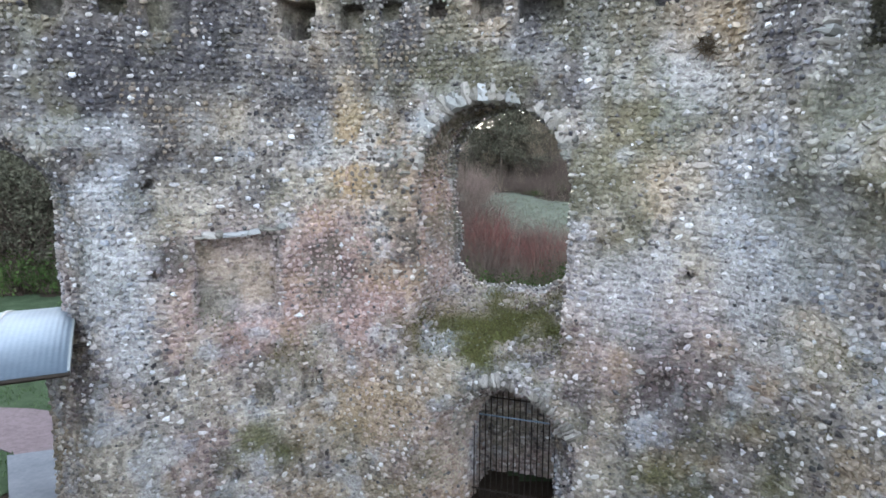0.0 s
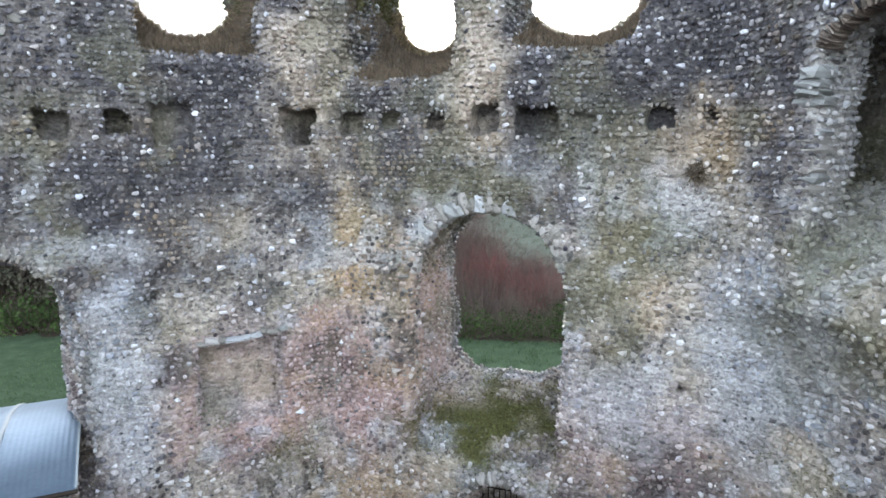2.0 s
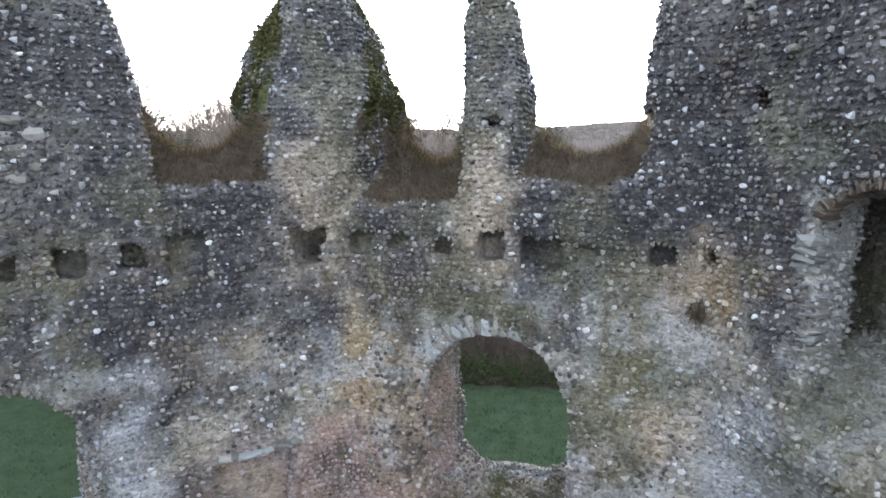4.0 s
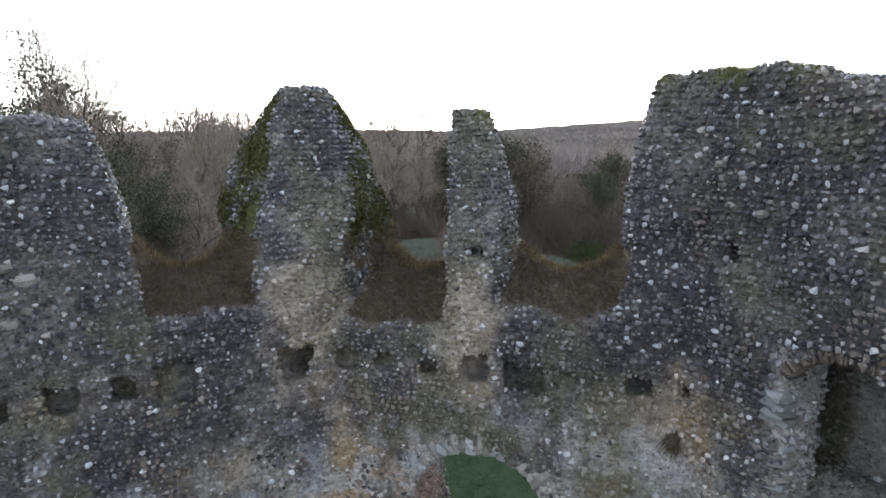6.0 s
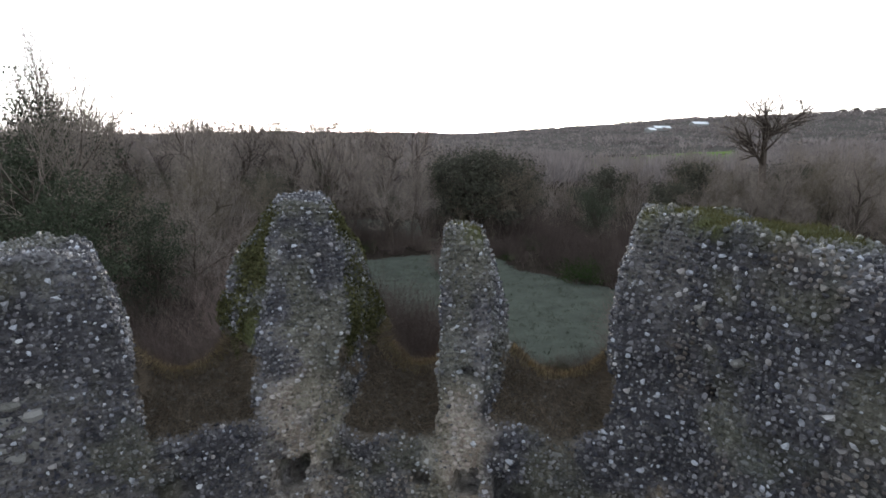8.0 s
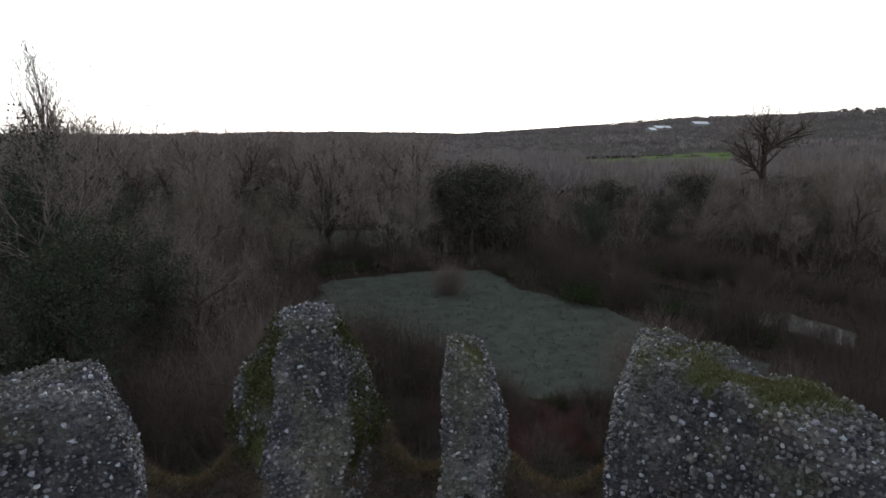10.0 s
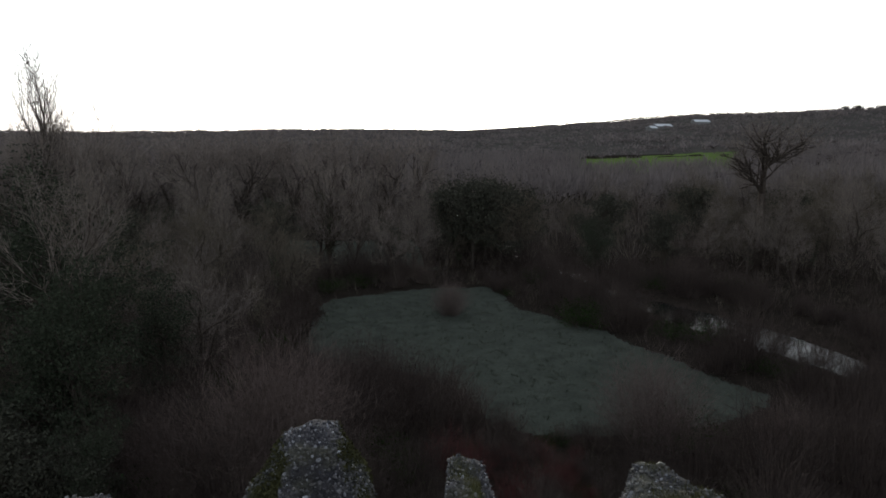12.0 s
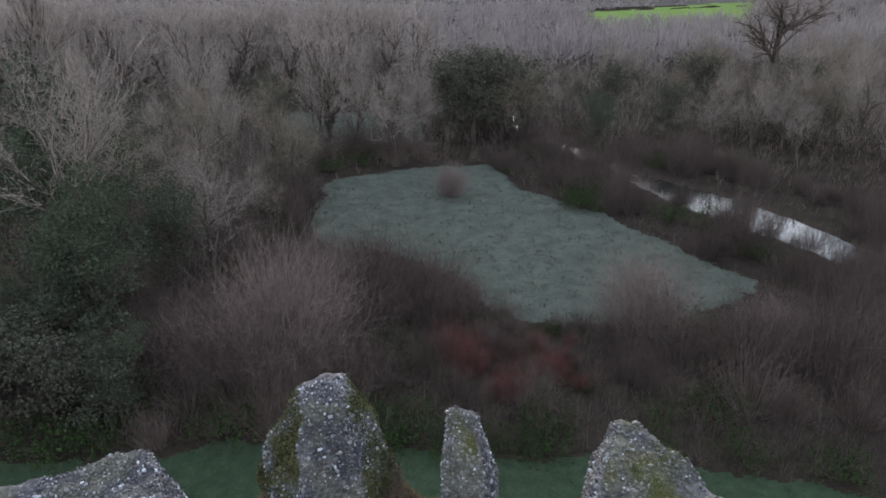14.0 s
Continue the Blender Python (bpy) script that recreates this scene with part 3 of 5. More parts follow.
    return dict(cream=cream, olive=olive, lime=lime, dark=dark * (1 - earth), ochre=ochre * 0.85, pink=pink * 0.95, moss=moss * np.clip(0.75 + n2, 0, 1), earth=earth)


STAIN_LIGHT = stain_light_values(KV)
for key, values in STAIN_LIGHT.items():
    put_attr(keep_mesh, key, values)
# ---- ground, lawn, meadow, water, far hills ----
def ground_height(x, y):
    r = np.hypot(x, y)
    hill = 55 * np.clip((x - 150) / 700, 0, 1) ** 1.2 * np.clip((y - 250) / 800, 0, 1) + 42 * np.clip((y - 600) / 1500, 0, 1) * (1 + 0.12 * np.sin(x / 300.0 + 2))
    bank = np.exp(-(river_gap(x, y) / (river_half(y) - 0.3)) ** 4)
    return hill - 1.1 * bank + 0.12 * np.sin(x * 0.21 + 1) * np.sin(y * 0.17) * np.clip((r - 25) / 20, 0, 1)


RIVER = [(9, 172), (13, 150), (12.5, 135), (16, 114), (17.3, 101), (22.4, 89), (23.2, 80), (27.2, 72.2), (30.6, 64.5), (32.8, 59.5), (35, 54), (36.6, 47.5), (46, 38), (60, 28), (90, 15)]


def river_half(y):
    """Half the river's width, which swells and narrows along its course."""
    return np.interp(y, [40, 48, 58, 66, 74, 80, 89, 96, 104, 150], [1.3, 2.6, 3.7, 3.6, 2.3, 1.3, 1.6, 1.0, 1.1, 1.4])


def river_gap(x, y):
    """Distance to the middle of the river."""
    best = np.full(np.shape(x), 1e9)
    for (ax, ay), (bx, by) in zip(RIVER, RIVER[1:]):
        dx, dy = bx - ax, by - ay
        t = np.clip(((x - ax) * dx + (y - ay) * dy) / (dx * dx + dy * dy), 0, 1)
        best = np.minimum(best, np.hypot(x - ax - t * dx, y - ay - t * dy))
    return best


def graded(a, b, fine, far):
    vals, v, s = [0.0], 0.0, fine
    while v < b:
        s = fine if v < far else s * 1.12
        v += s
        vals.append(v)
    neg, v, s = [], 0.0, fine
    while v > a:
        s = fine if v > -far else s * 1.12
        v -= s
        neg.append(v)
    return np.array(neg[::-1] + vals)


gx, gy = graded(-4500, 4500, 1.5, 75), graded(-1500, 4500, 1.5, 125)
GX, GY = np.meshgrid(gx, gy, indexing="ij")
GZ = ground_height(GX, GY)
idx = np.arange(GX.size).reshape(GX.shape)
quads = np.stack([idx[:-1, :-1], idx[1:, :-1], idx[1:, 1:], idx[:-1, 1:]], -1).reshape(-1, 4)
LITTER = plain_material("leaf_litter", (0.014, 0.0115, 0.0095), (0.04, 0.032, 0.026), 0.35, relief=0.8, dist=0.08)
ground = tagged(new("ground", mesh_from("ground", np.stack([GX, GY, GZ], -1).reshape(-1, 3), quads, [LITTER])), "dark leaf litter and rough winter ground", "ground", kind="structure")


def inside(poly, x, y):
    n, res = len(poly), np.zeros(np.shape(x), bool)
    for (ax, ay), (bx, by) in zip(poly, poly[1:] + poly[:1]):
        if ay != by:
            res ^= ((ay > y) != (by > y)) & (x < (bx - ax) * (y - ay) / (by - ay) + ax)
    return res


def patch(name, poly, step, lift, material, label, category, rag=0.6):
    """A piece of the ground's cover inside an outline, a little above it, with a ragged edge."""
    xs, ys = [p[0] for p in poly], [p[1] for p in poly]
    X, Y = np.meshgrid(np.arange(min(xs) - 1, max(xs) + 1 + step, step), np.arange(min(ys) - 1, max(ys) + 1 + step, step), indexing="ij")
    P = np.stack([X, Y, X * 0], -1).reshape(-1, 3)
    wx, wy = ((lattice(P, 2.5, 31) + 0.5 * lattice(P, 0.7, 33)) * rag).reshape(X.shape), ((lattice(P, 2.5, 32) + 0.5 * lattice(P, 0.7, 34)) * rag).reshape(X.shape)
    i = np.arange(X.size).reshape(X.shape)
    cx, cy = (X + wx)[:-1, :-1] + step / 2, (Y + wy)[:-1, :-1] + step / 2
    keepq = inside(poly, cx, cy)
    q = np.stack([i[:-1, :-1], i[1:, :-1], i[1:, 1:], i[:-1, 1:]], -1)[keepq]
    used, inv = np.unique(q, return_inverse=True)
    V = np.stack([X, Y, ground_height(X, Y) + lift], -1).reshape(-1, 3)[used]
    return tagged(new(name, mesh_from(name, V, inv.reshape(-1, 4), [material])), label, category, kind="structure")


def slab(name, poly, lift, material, label, category):
    """A flat piece of paving with an even edge."""
    bm = bmesh.new()
    f = bm.faces.new([bm.verts.new((x, y, lift)) for x, y in poly])
    bmesh.ops.extrude_face_region(bm, geom=[f])
    bm.verts.ensure_lookup_table()
    for v in bm.verts[:len(poly)]:
        v.co.z = -0.05
    bmesh.ops.recalc_face_normals(bm, faces=bm.faces[:])
    me = bpy.data.meshes.new(name)
    bm.to_mesh(me)
    bm.free()
    me.materials.append(material)
    return tagged(new(name, me), label, category, kind="structure")


LAWN = plain_material("lawn_grass", (0.019, 0.028, 0.017), (0.043, 0.061, 0.037), 1.6, relief=1.0, dist=0.06)
FROST = plain_material("frosted_grass", (0.036, 0.041, 0.033), (0.083, 0.091, 0.076), 0.5, relief=1.0, dist=0.08)
FIELD = plain_material("field_grass", (0.085, 0.125, 0.035), (0.13, 0.18, 0.06), 0.05, relief=0.3, dist=0.1)
GRAVEL = plain_material("red_gravel", (0.07, 0.055, 0.06), (0.125, 0.103, 0.112), 9, relief=0.8, dist=0.015)
SLAB = plain_material("worn_concrete", (0.07, 0.076, 0.09), (0.115, 0.123, 0.142), 1.5, relief=0.3, dist=0.008)
EARTH = plain_material("trodden_earth", (0.06, 0.045, 0.03), (0.12, 0.093, 0.066), 1.3, relief=0.8, dist=0.04)
LAWN_EDGE = [(-34, 8), (-14, 7), (-8, 10.3), (-3.4, 12.6), (4.4, 10.6), (8, 4.5), (30, 2), (34, 17), (17, 22.3), (12.8, 23.6), (7.7, 24.6), (3.7, 25.4), (-1.7, 26.4), (-9.8, 26.6), (-15, 25.8), (-34, 27)]
MEADOW_EDGE = [(-10, 74), (-2.8, 77.9), (3.5, 79.1), (9.2, 79.8), (11.5, 68), (17.7, 60.5), (20.9, 53.1), (25.3, 44), (24, 41.5), (18, 39), (9.6, 37.5), (5, 40), (3, 46), (-1, 50), (-8, 53), (-10, 57), (-10.5, 65)]
patch("lawn", LAWN_EDGE, 0.2, 0.03, LAWN, "short green lawn round the keep", "lawn")
patch("meadow", MEADOW_EDGE, 0.3, 0.05, FROST, "frosted pale green meadow with tussocks", "meadow")
patch("far_meadow", [(-22, 92), (2, 92), (0, 118), (-24, 120)], 2, 0.05, FROST, "frosted clearing seen between dark trunks", "meadow")
patch("far_field", [(-200, 345), (-140, 350), (-150, 425), (-205, 415)], 8, 0.3, FROST, "pale frosted field beyond the woods", "field")
HILL = plain_material("winter_stubble", (0.055, 0.05, 0.046), (0.10, 0.092, 0.084), 0.01, relief=0.3, dist=0.3)
patch("hillside", [(-1900, 640), (1900, 640), (2300, 2700), (-2300, 2700)], 40, 0.25, HILL, "dull brown winter fields on the low hills", "field", 0.0)
patch("field", [(83, 335), (187, 372), (330, 660), (150, 590)], 12, 0.3, FIELD, "bright green pasture beyond the woods", "field")
PATH = [(-30, 18.5), (-12, 14.7), (-9.6, 14.5), (-8.2, 14.1), (-6.9, 13.1), (-6.3, 12.0), (-8.5, 12.2), (-10, 13.0), (-13, 13.4), (-30, 16)]
slab("gravel_path", PATH, 0.045, GRAVEL, "reddish gravel path beside the doorway", "path")
RAMP = [(-8.65, 12.15), (-7.35, 12.6), (-6.9, 12.3), (-6.0, 10.3), (-5.3, 8.6), (-6.6, 8.0), (-7.6, 10.6)]
slab("concrete_ramp", RAMP, 0.06, SLAB, "smooth grey concrete ramp into the doorway", "ramp")
patch("keep_floor", [(-9, 6), (-5.4, 8.8), (-1.7, 10.4), (3.4, 8.6), (6, 4), (6, -3), (1, -6), (-5, -6), (-9, -1)], 0.3, 0.03, EARTH, "bare trodden earth floor of the keep", "floor", 0.1)

# water: a still stream behind the trees and a pool
wm, wnod, wlnk, wb = mat("still_water", 0.04)
wb.inputs["Base Color"].default_value = (0.012, 0.014, 0.012, 1)
wb.inputs["Specular IOR Level"].default_value = 0.6
bump(wnod, wlnk, wb, noise_of(wnod, wlnk, 1.2, 3), 0.03, 0.05)


def ribbon(name, line, half_of, z, label):
    V, F = [], []
    for k, (px_, py_) in enumerate(line):
        qx, qy = line[min(k + 1, len(line) - 1)]
        ox, oy = line[max(k - 1, 0)]
        d = Vector((qx - ox, qy - oy)).normalized()
        half = half_of(py_)
        V += [(px_ - d.y * half, py_ + d.x * half, z), (px_ + d.y * half, py_ - d.x * half, z)]
        if k:
            F.append((2 * k - 2, 2 * k - 1, 2 * k + 1, 2 * k))
    return tagged(new(name, mesh_from(name, V, F, [wm])), label, "water", kind="structure")


ribbon("water", RIVER, lambda y: float(river_half(y)) + 0.4, -0.55, "still dark stream that mirrors the sky")
ribbon("pool", [(-21, 38.6), (-18.5, 39.4), (-16, 40.4), (-13.5, 41.2)], lambda y: 0.9, 0.12, "small bright pool among the bushes")
# ---- bare trees and shrubs ----
BARK = plain_material("grey_brown_bark", (0.04, 0.032, 0.027), (0.10, 0.082, 0.07), 3, relief=0.8, dist=0.03)
TWIG = plain_material("bare_twigs", (0.145, 0.122, 0.112), (0.26, 0.224, 0.205), 0.4, relief=0, island=0.3)
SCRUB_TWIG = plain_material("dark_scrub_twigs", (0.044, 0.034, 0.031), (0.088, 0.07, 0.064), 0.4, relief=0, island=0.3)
# twigs of the far woods, with the haze of distance mixed into their tone
HAZED_TWIG = plain_material("hazed_far_twigs", (0.13, 0.112, 0.11), (0.228, 0.198, 0.194), 0.02, relief=0, island=0.18)
SHRUB_TWIG = plain_material("shrub_twigs", (0.066, 0.051, 0.046), (0.128, 0.102, 0.092), 0.4, relief=0, island=0.3)
TREE_TWIG = plain_material("tree_twigs", (0.126, 0.106, 0.096), (0.228, 0.196, 0.177), 0.4, relief=0, island=0.3)
TWIG_PALE = plain_material("pale_twigs", (0.083, 0.072, 0.058), (0.16, 0.138, 0.111), 0.4, relief=0, island=0.3)
TWIG_RED = plain_material("red_stems", (0.072, 0.031, 0.031), (0.138, 0.061, 0.057), 0.5, relief=0, island=0.3)
IVY = plain_material("ivy_leaves", (0.01364, 0.02232, 0.00744), (0.0465, 0.0589, 0.01984), 1.5, rough=0.45, relief=0, island=0.4)
NEEDLE = plain_material("dark_evergreen", (0.026, 0.032, 0.023), (0.066, 0.076, 0.054), 0.8, relief=0, island=0.4)
YEW = plain_material("grey_green_yew", (0.036, 0.037, 0.030), (0.078, 0.078, 0.062), 0.8, relief=0, island=0.4)
LEAF_GREEN = plain_material("bramble_leaves", (0.0155, 0.029, 0.0105), (0.040, 0.064, 0.023), 0.8, relief=0, island=0.4)


def spikes(base, tip, width, rng):
    """Tapered three-sided twigs from base to tip: vertices and triangles."""
    n = len(base)
    d = tip - base
    d /= np.linalg.norm(d, axis=1, keepdims=True) + 1e-9
    ref = np.where(np.abs(d[:, 2:3]) > 0.9, np.array([[1.0, 0, 0]]), np.array([[0, 0, 1.0]]))
    s1 = np.cross(d, ref)
    s1 /= np.linalg.norm(s1, axis=1, keepdims=True)
    s2 = np.cross(d, s1)
    w = np.asarray(width).reshape(-1, 1)
    ring = [base + w * (math.cos(a) * s1 + math.sin(a) * s2) for a in (0, 2.094, 4.189)]
    V = np.stack(ring + [tip], 1).reshape(-1, 3)
    o = (np.arange(n) * 4)[:, None, None]
    F = (np.array([[0, 1, 3], [1, 2, 3], [2, 0, 3]])[None] + o).reshape(-1, 3)
    return V, F


def tubes(segs, sides=5):
    """Limbs from (p0, p1, r0, r1)."""
    V, F = [], []
    for p0, p1, r0, r1 in segs:
        d = (p1 - p0) / (np.linalg.norm(p1 - p0) + 1e-9)
        ref = np.array([1.0, 0, 0]) if abs(d[2]) > 0.9 else np.array([0, 0, 1.0])
        s1 = np.cross(d, ref)
        s1 /= np.linalg.norm(s1)
        s2 = np.cross(d, s1)
        o = len(V)
        for p, r in ((p0, r0), (p1, r1)):
            V += [p + r * (math.cos(k * math.tau / sides) * s1 + math.sin(k * math.tau / sides) * s2) for k in range(sides)]
        for k in range(sides):
            a, b = o + k, o + (k + 1) % sides
            F += [(a, b, b + sides), (a, b + sides, a + sides)]
    return np.array(V), np.array(F)


def leaves(points, normals, size, rng):
    """Small folded leaves (two triangles each) at points."""
    n = len(points)
    r = rng.normal(size=(n, 3))
    nn = normals + 0.8 * r
    nn /= np.linalg.norm(nn, axis=1, keepdims=True)
    a = np.cross(nn, rng.normal(size=(n, 3)))
    a /= np.linalg.norm(a, axis=1, keepdims=True)
    b = np.cross(nn, a)
    s = size * rng.uniform(0.6, 1.4, (n, 1))
    V = np.stack([points - a * s * 0.5, points - b * s * 0.35 + nn * s * 0.15, points + a * s * 0.6, points + b * s * 0.35 + nn * s * 0.15], 1).reshape(-1, 3)
    o = (np.arange(n) * 4)[:, None, None]
    return V, (np.array([[0, 1, 2], [0, 2, 3]])[None] + o).reshape(-1, 3)


def join(parts):
    V, F, o = [], [], 0
    for v, f in parts:
        V.append(v)
        F.append(f + o)
        o += len(v)
    return np.concatenate(V), np.concatenate(F)


def part(name, data, parent, label=""):
    ob = new(name, data)
    ob.parent = parent
    if label:
        ob["label"] = label
    return ob


def grow(rng, height, spread, trunk_r, upright=0.5, depth=4, first=0.3, forks=3):
    """Limb segments and the ends where twigs sprout."""
    segs, ends = [], []

    def limb(p, d, length, r, level):
        steps = 4 if level < 2 else 3
        for k in range(steps):
            d = d + rng.normal(size=3) * (0.10 if level == 0 else 0.22) + np.array([0, 0, 0.10 * upright])
            d /= np.linalg.norm(d)
            q = p + d * length / steps
            r1 = r * (0.86 if level == 0 else 0.78)
            segs.append((p, q, r, r1))
            p, r = q, r1
            at = (k + 1) / steps
            if level < depth and (level > 0 or at >= first):
                for _ in range(forks if level < 2 else 1 + (level == 2 and forks > 2)):
                    az = rng.uniform(0, math.tau)
                    side = np.array([math.cos(az), math.sin(az), 0])
                    nd = d * (0.75 + 0.6 * upright) + side * rng.uniform(0.5, 1.1) * spread
                    nd[2] = max(nd[2], -0.05)
                    nd /= np.linalg.norm(nd)
                    limb(p, nd, length * rng.uniform(0.45, 0.68), r * 0.62, level + 1)
            if level >= depth - 1:
                ends.append((p, d))

    limb(np.zeros(3), np.array([0, 0, 1.0]), height * 0.62, trunk_r, 0)
    top = max(s[1][2] for s in segs)
    k = height / top
    segs = [(a * k, b * k, r0, r1) for a, b, r0, r1 in segs]
    return segs, [(p * k, d) for p, d in ends]


def bare_tree(seed, height, spread, trunk_r, twigs, twig_len, twig_w, material, upright=0.5, forks=2, ivy=0, first=0.2):
    rng = np.random.default_rng(seed)
    segs, ends = grow(rng, height, spread, trunk_r, upright, 3, first, forks)
    big = [s for s in segs if s[2] > 0.035]
    small = [s for s in segs if s[2] <= 0.035]
    V, F = tubes(big, 4)
    P, D = np.array([e[0] for e in ends]), np.array([e[1] for e in ends])
    pick = rng.integers(0, len(P), twigs)
    d = D[pick] * 0.8 + rng.normal(size=(twigs, 3)) * 0.65 + np.array([0, 0, 0.25 * upright])
    d /= np.linalg.norm(d, axis=1, keepdims=True)
    base = P[pick] + rng.normal(size=(twigs, 3)) * 0.03
    tv = spikes(base, base + d * twig_len * rng.uniform(0.4, 1.3, (twigs, 1)), twig_w * rng.uniform(0.6, 1.2, twigs), rng)
    if small:
        a, b = np.array([s[0] for s in small]), np.array([s[1] for s in small])
        tv = join([tv, spikes(a, b + (b - a) * 0.3, np.array([max(s[2], 0.012, twig_w * 1.2) for s in small]), rng)])
    root = new("bare_tree")
    part("trunk", mesh_from("trunk", V, F, [BARK]), root)
    part("crown", mesh_from("crown", *tv, [material], smooth=False), root)
    if ivy:
        low = [s for s in big if s[2] > 0.1]
        k = rng.integers(0, len(low), ivy)
        t = rng.uniform(0, 1, (ivy, 1))
        a, b = np.array([low[i][0] for i in k]), np.array([low[i][1] for i in k])
        rad = np.array([low[i][2] for i in k])[:, None]
        out = rng.normal(size=(ivy, 3))
        out /= np.linalg.norm(out, axis=1, keepdims=True)
        part("ivy", mesh_from("ivy", *leaves(a + (b - a) * t + out * (rad + rng.uniform(0, 0.35, (ivy, 1))), out, 0.22, rng), [IVY], smooth=False), root, "dark ivy leaves on the limbs")
    return root


def shrub(seed, height, radius, stems, width, material, name="shrub", leafy=0, leaf_mat=None, twiggy=1.4):
    rng = np.random.default_rng(seed)
    a, e = rng.uniform(0, math.tau, stems), rng.uniform(0, 1, stems) ** 0.6
    foot = np.stack([np.cos(a) * e * radius * 0.45, np.sin(a) * e * radius * 0.45, np.zeros(stems)], 1)
    h = height * rng.uniform(0.55, 1.05, stems) * np.sqrt(np.clip(1 - (e * 0.85) ** 2, 0.1, 1))
    tip = np.stack([np.cos(a) * e * radius, np.sin(a) * e * radius, h], 1) + rng.normal(size=(stems, 3)) * 0.15 * radius * np.array([1, 1, 0.3])
    stem = spikes(foot, tip, width * rng.uniform(0.7, 1.3, stems), rng)
    m = int(stems * twiggy)
    k = rng.integers(0, stems, m)
    t = rng.uniform(0.35, 1, (m, 1))
    b0 = foot[k] + (tip[k] - foot[k]) * t
    d = (tip[k] - foot[k]) * 0.22 + rng.normal(size=(m, 3)) * 0.13 * height
    twig = spikes(b0, b0 + d, width * 0.7, rng)
    root = new(name)
    part("clump", mesh_from("clump", *stem, [material], smooth=False), root)
    part("crown", mesh_from("crown", *twig, [material], smooth=False), root)
    if leafy:
        k = rng.integers(0, stems, leafy)
        t = rng.uniform(0.2, 1, (leafy, 1)) ** 0.7
        P = foot[k] + (tip[k] - foot[k]) * t + rng.normal(size=(leafy, 3)) * 0.1
        part("foliage", mesh_from("foliage", *leaves(P, P - np.array([0, 0, height * 0.3]), 0.10, rng), [leaf_mat], smooth=False), root)
    return root


def evergreen(seed, height, radius, count, material, label, bare_foot=0.15, leaf=0.22):
    """A dark leafy tree: trunk, limbs, and clumps of small leaves with gaps."""
    rng = np.random.default_rng(seed)
    segs, ends = grow(rng, height * 0.95, 0.9, 0.28, 0.5, 2, bare_foot, 3)
    V, F = tubes([s for s in segs if s[2] > 0.03], 5)
    P = np.array([e[0] for e in ends] + [s[1] for s in segs if s[1][2] > height * bare_foot])
    clump = P[rng.integers(0, len(P), 160)] + rng.normal(size=(160, 3)) * 0.3
    k = rng.integers(0, 160, count)
    off = np.clip(rng.normal(size=(count, 3)), -1.7, 1.7) * np.array([0.36, 0.36, 0.22]) * radius / 3
    lf = leaves(clump[k] + off, off + np.array([0, 0, 0.3]), leaf, rng)
    root = tagged(new("evergreen_tree"), label, "tree")
    part("trunk", mesh_from("trunk", V, F, [BARK]), root)
    part("crown", mesh_from("crown", *lf, [material], smooth=False), root)
    return root


def stand(ob, x, y, turn=0.0, size=1.0, lift=0.0):
    z = float(ground_height(np.array(x), np.array(y))) + lift
    ob.matrix_basis = pose(x, y, z, 0, 0, turn) @ Matrix.Diagonal((size, size, size, 1))


def again(ob, x, y, turn, size, sz=None):
    z = float(ground_height(np.array(x), np.array(y)))
    c = copy_thing(ob, pose(x, y, z, 0, 0, turn))
    c.scale = (size, size, sz or size)
    return c


rng = np.random.default_rng(7)
LABELS = ("leafless grey-brown tree with a fine twiggy crown", "tree")
tree_kinds = [bare_tree(11, 13, 0.9, 0.24, 1050, 1.8, 0.016, TREE_TWIG), bare_tree(12, 12, 1.1, 0.22, 1050, 1.7, 0.016, TWIG_PALE),
              bare_tree(13, 14, 0.7, 0.25, 1050, 1.8, 0.016, TREE_TWIG, 0.8), bare_tree(14, 10, 1.1, 0.2, 1050, 1.6, 0.016, TWIG_PALE, ivy=450)]
for ob, (x, y) in zip(tree_kinds, ((-30, 60), (-24, 52), (-14, 92), (-38, 48))):
    tagged(ob, *LABELS, group="bare trees of the wood")
    stand(ob, x, y)
spots = [(-30, 60), (-24, 52), (-14, 92), (-38, 48)]


def free(x, y, gap):
    if inside(MEADOW_EDGE, np.array(x), np.array(y)) or inside([(-22, 92), (2, 92), (0, 118), (-24, 120)], np.array(x), np.array(y)):
        return False
    if river_gap(np.array(x), np.array(y)) < 4.5:
        return False
    return all((x - a) ** 2 + (y - b) ** 2 > gap * gap for a, b in spots)


skyline = tagged(bare_tree(15, 16.5, 1.0, 0.42, 1000, 1.9, 0.034, TWIG, 0.9, 2), "dark leafless tree against the skyline", "tree", group="bare trees of the wood")
stand(skyline, -46, 128)
spots.append((-46, 128))
tries = 0
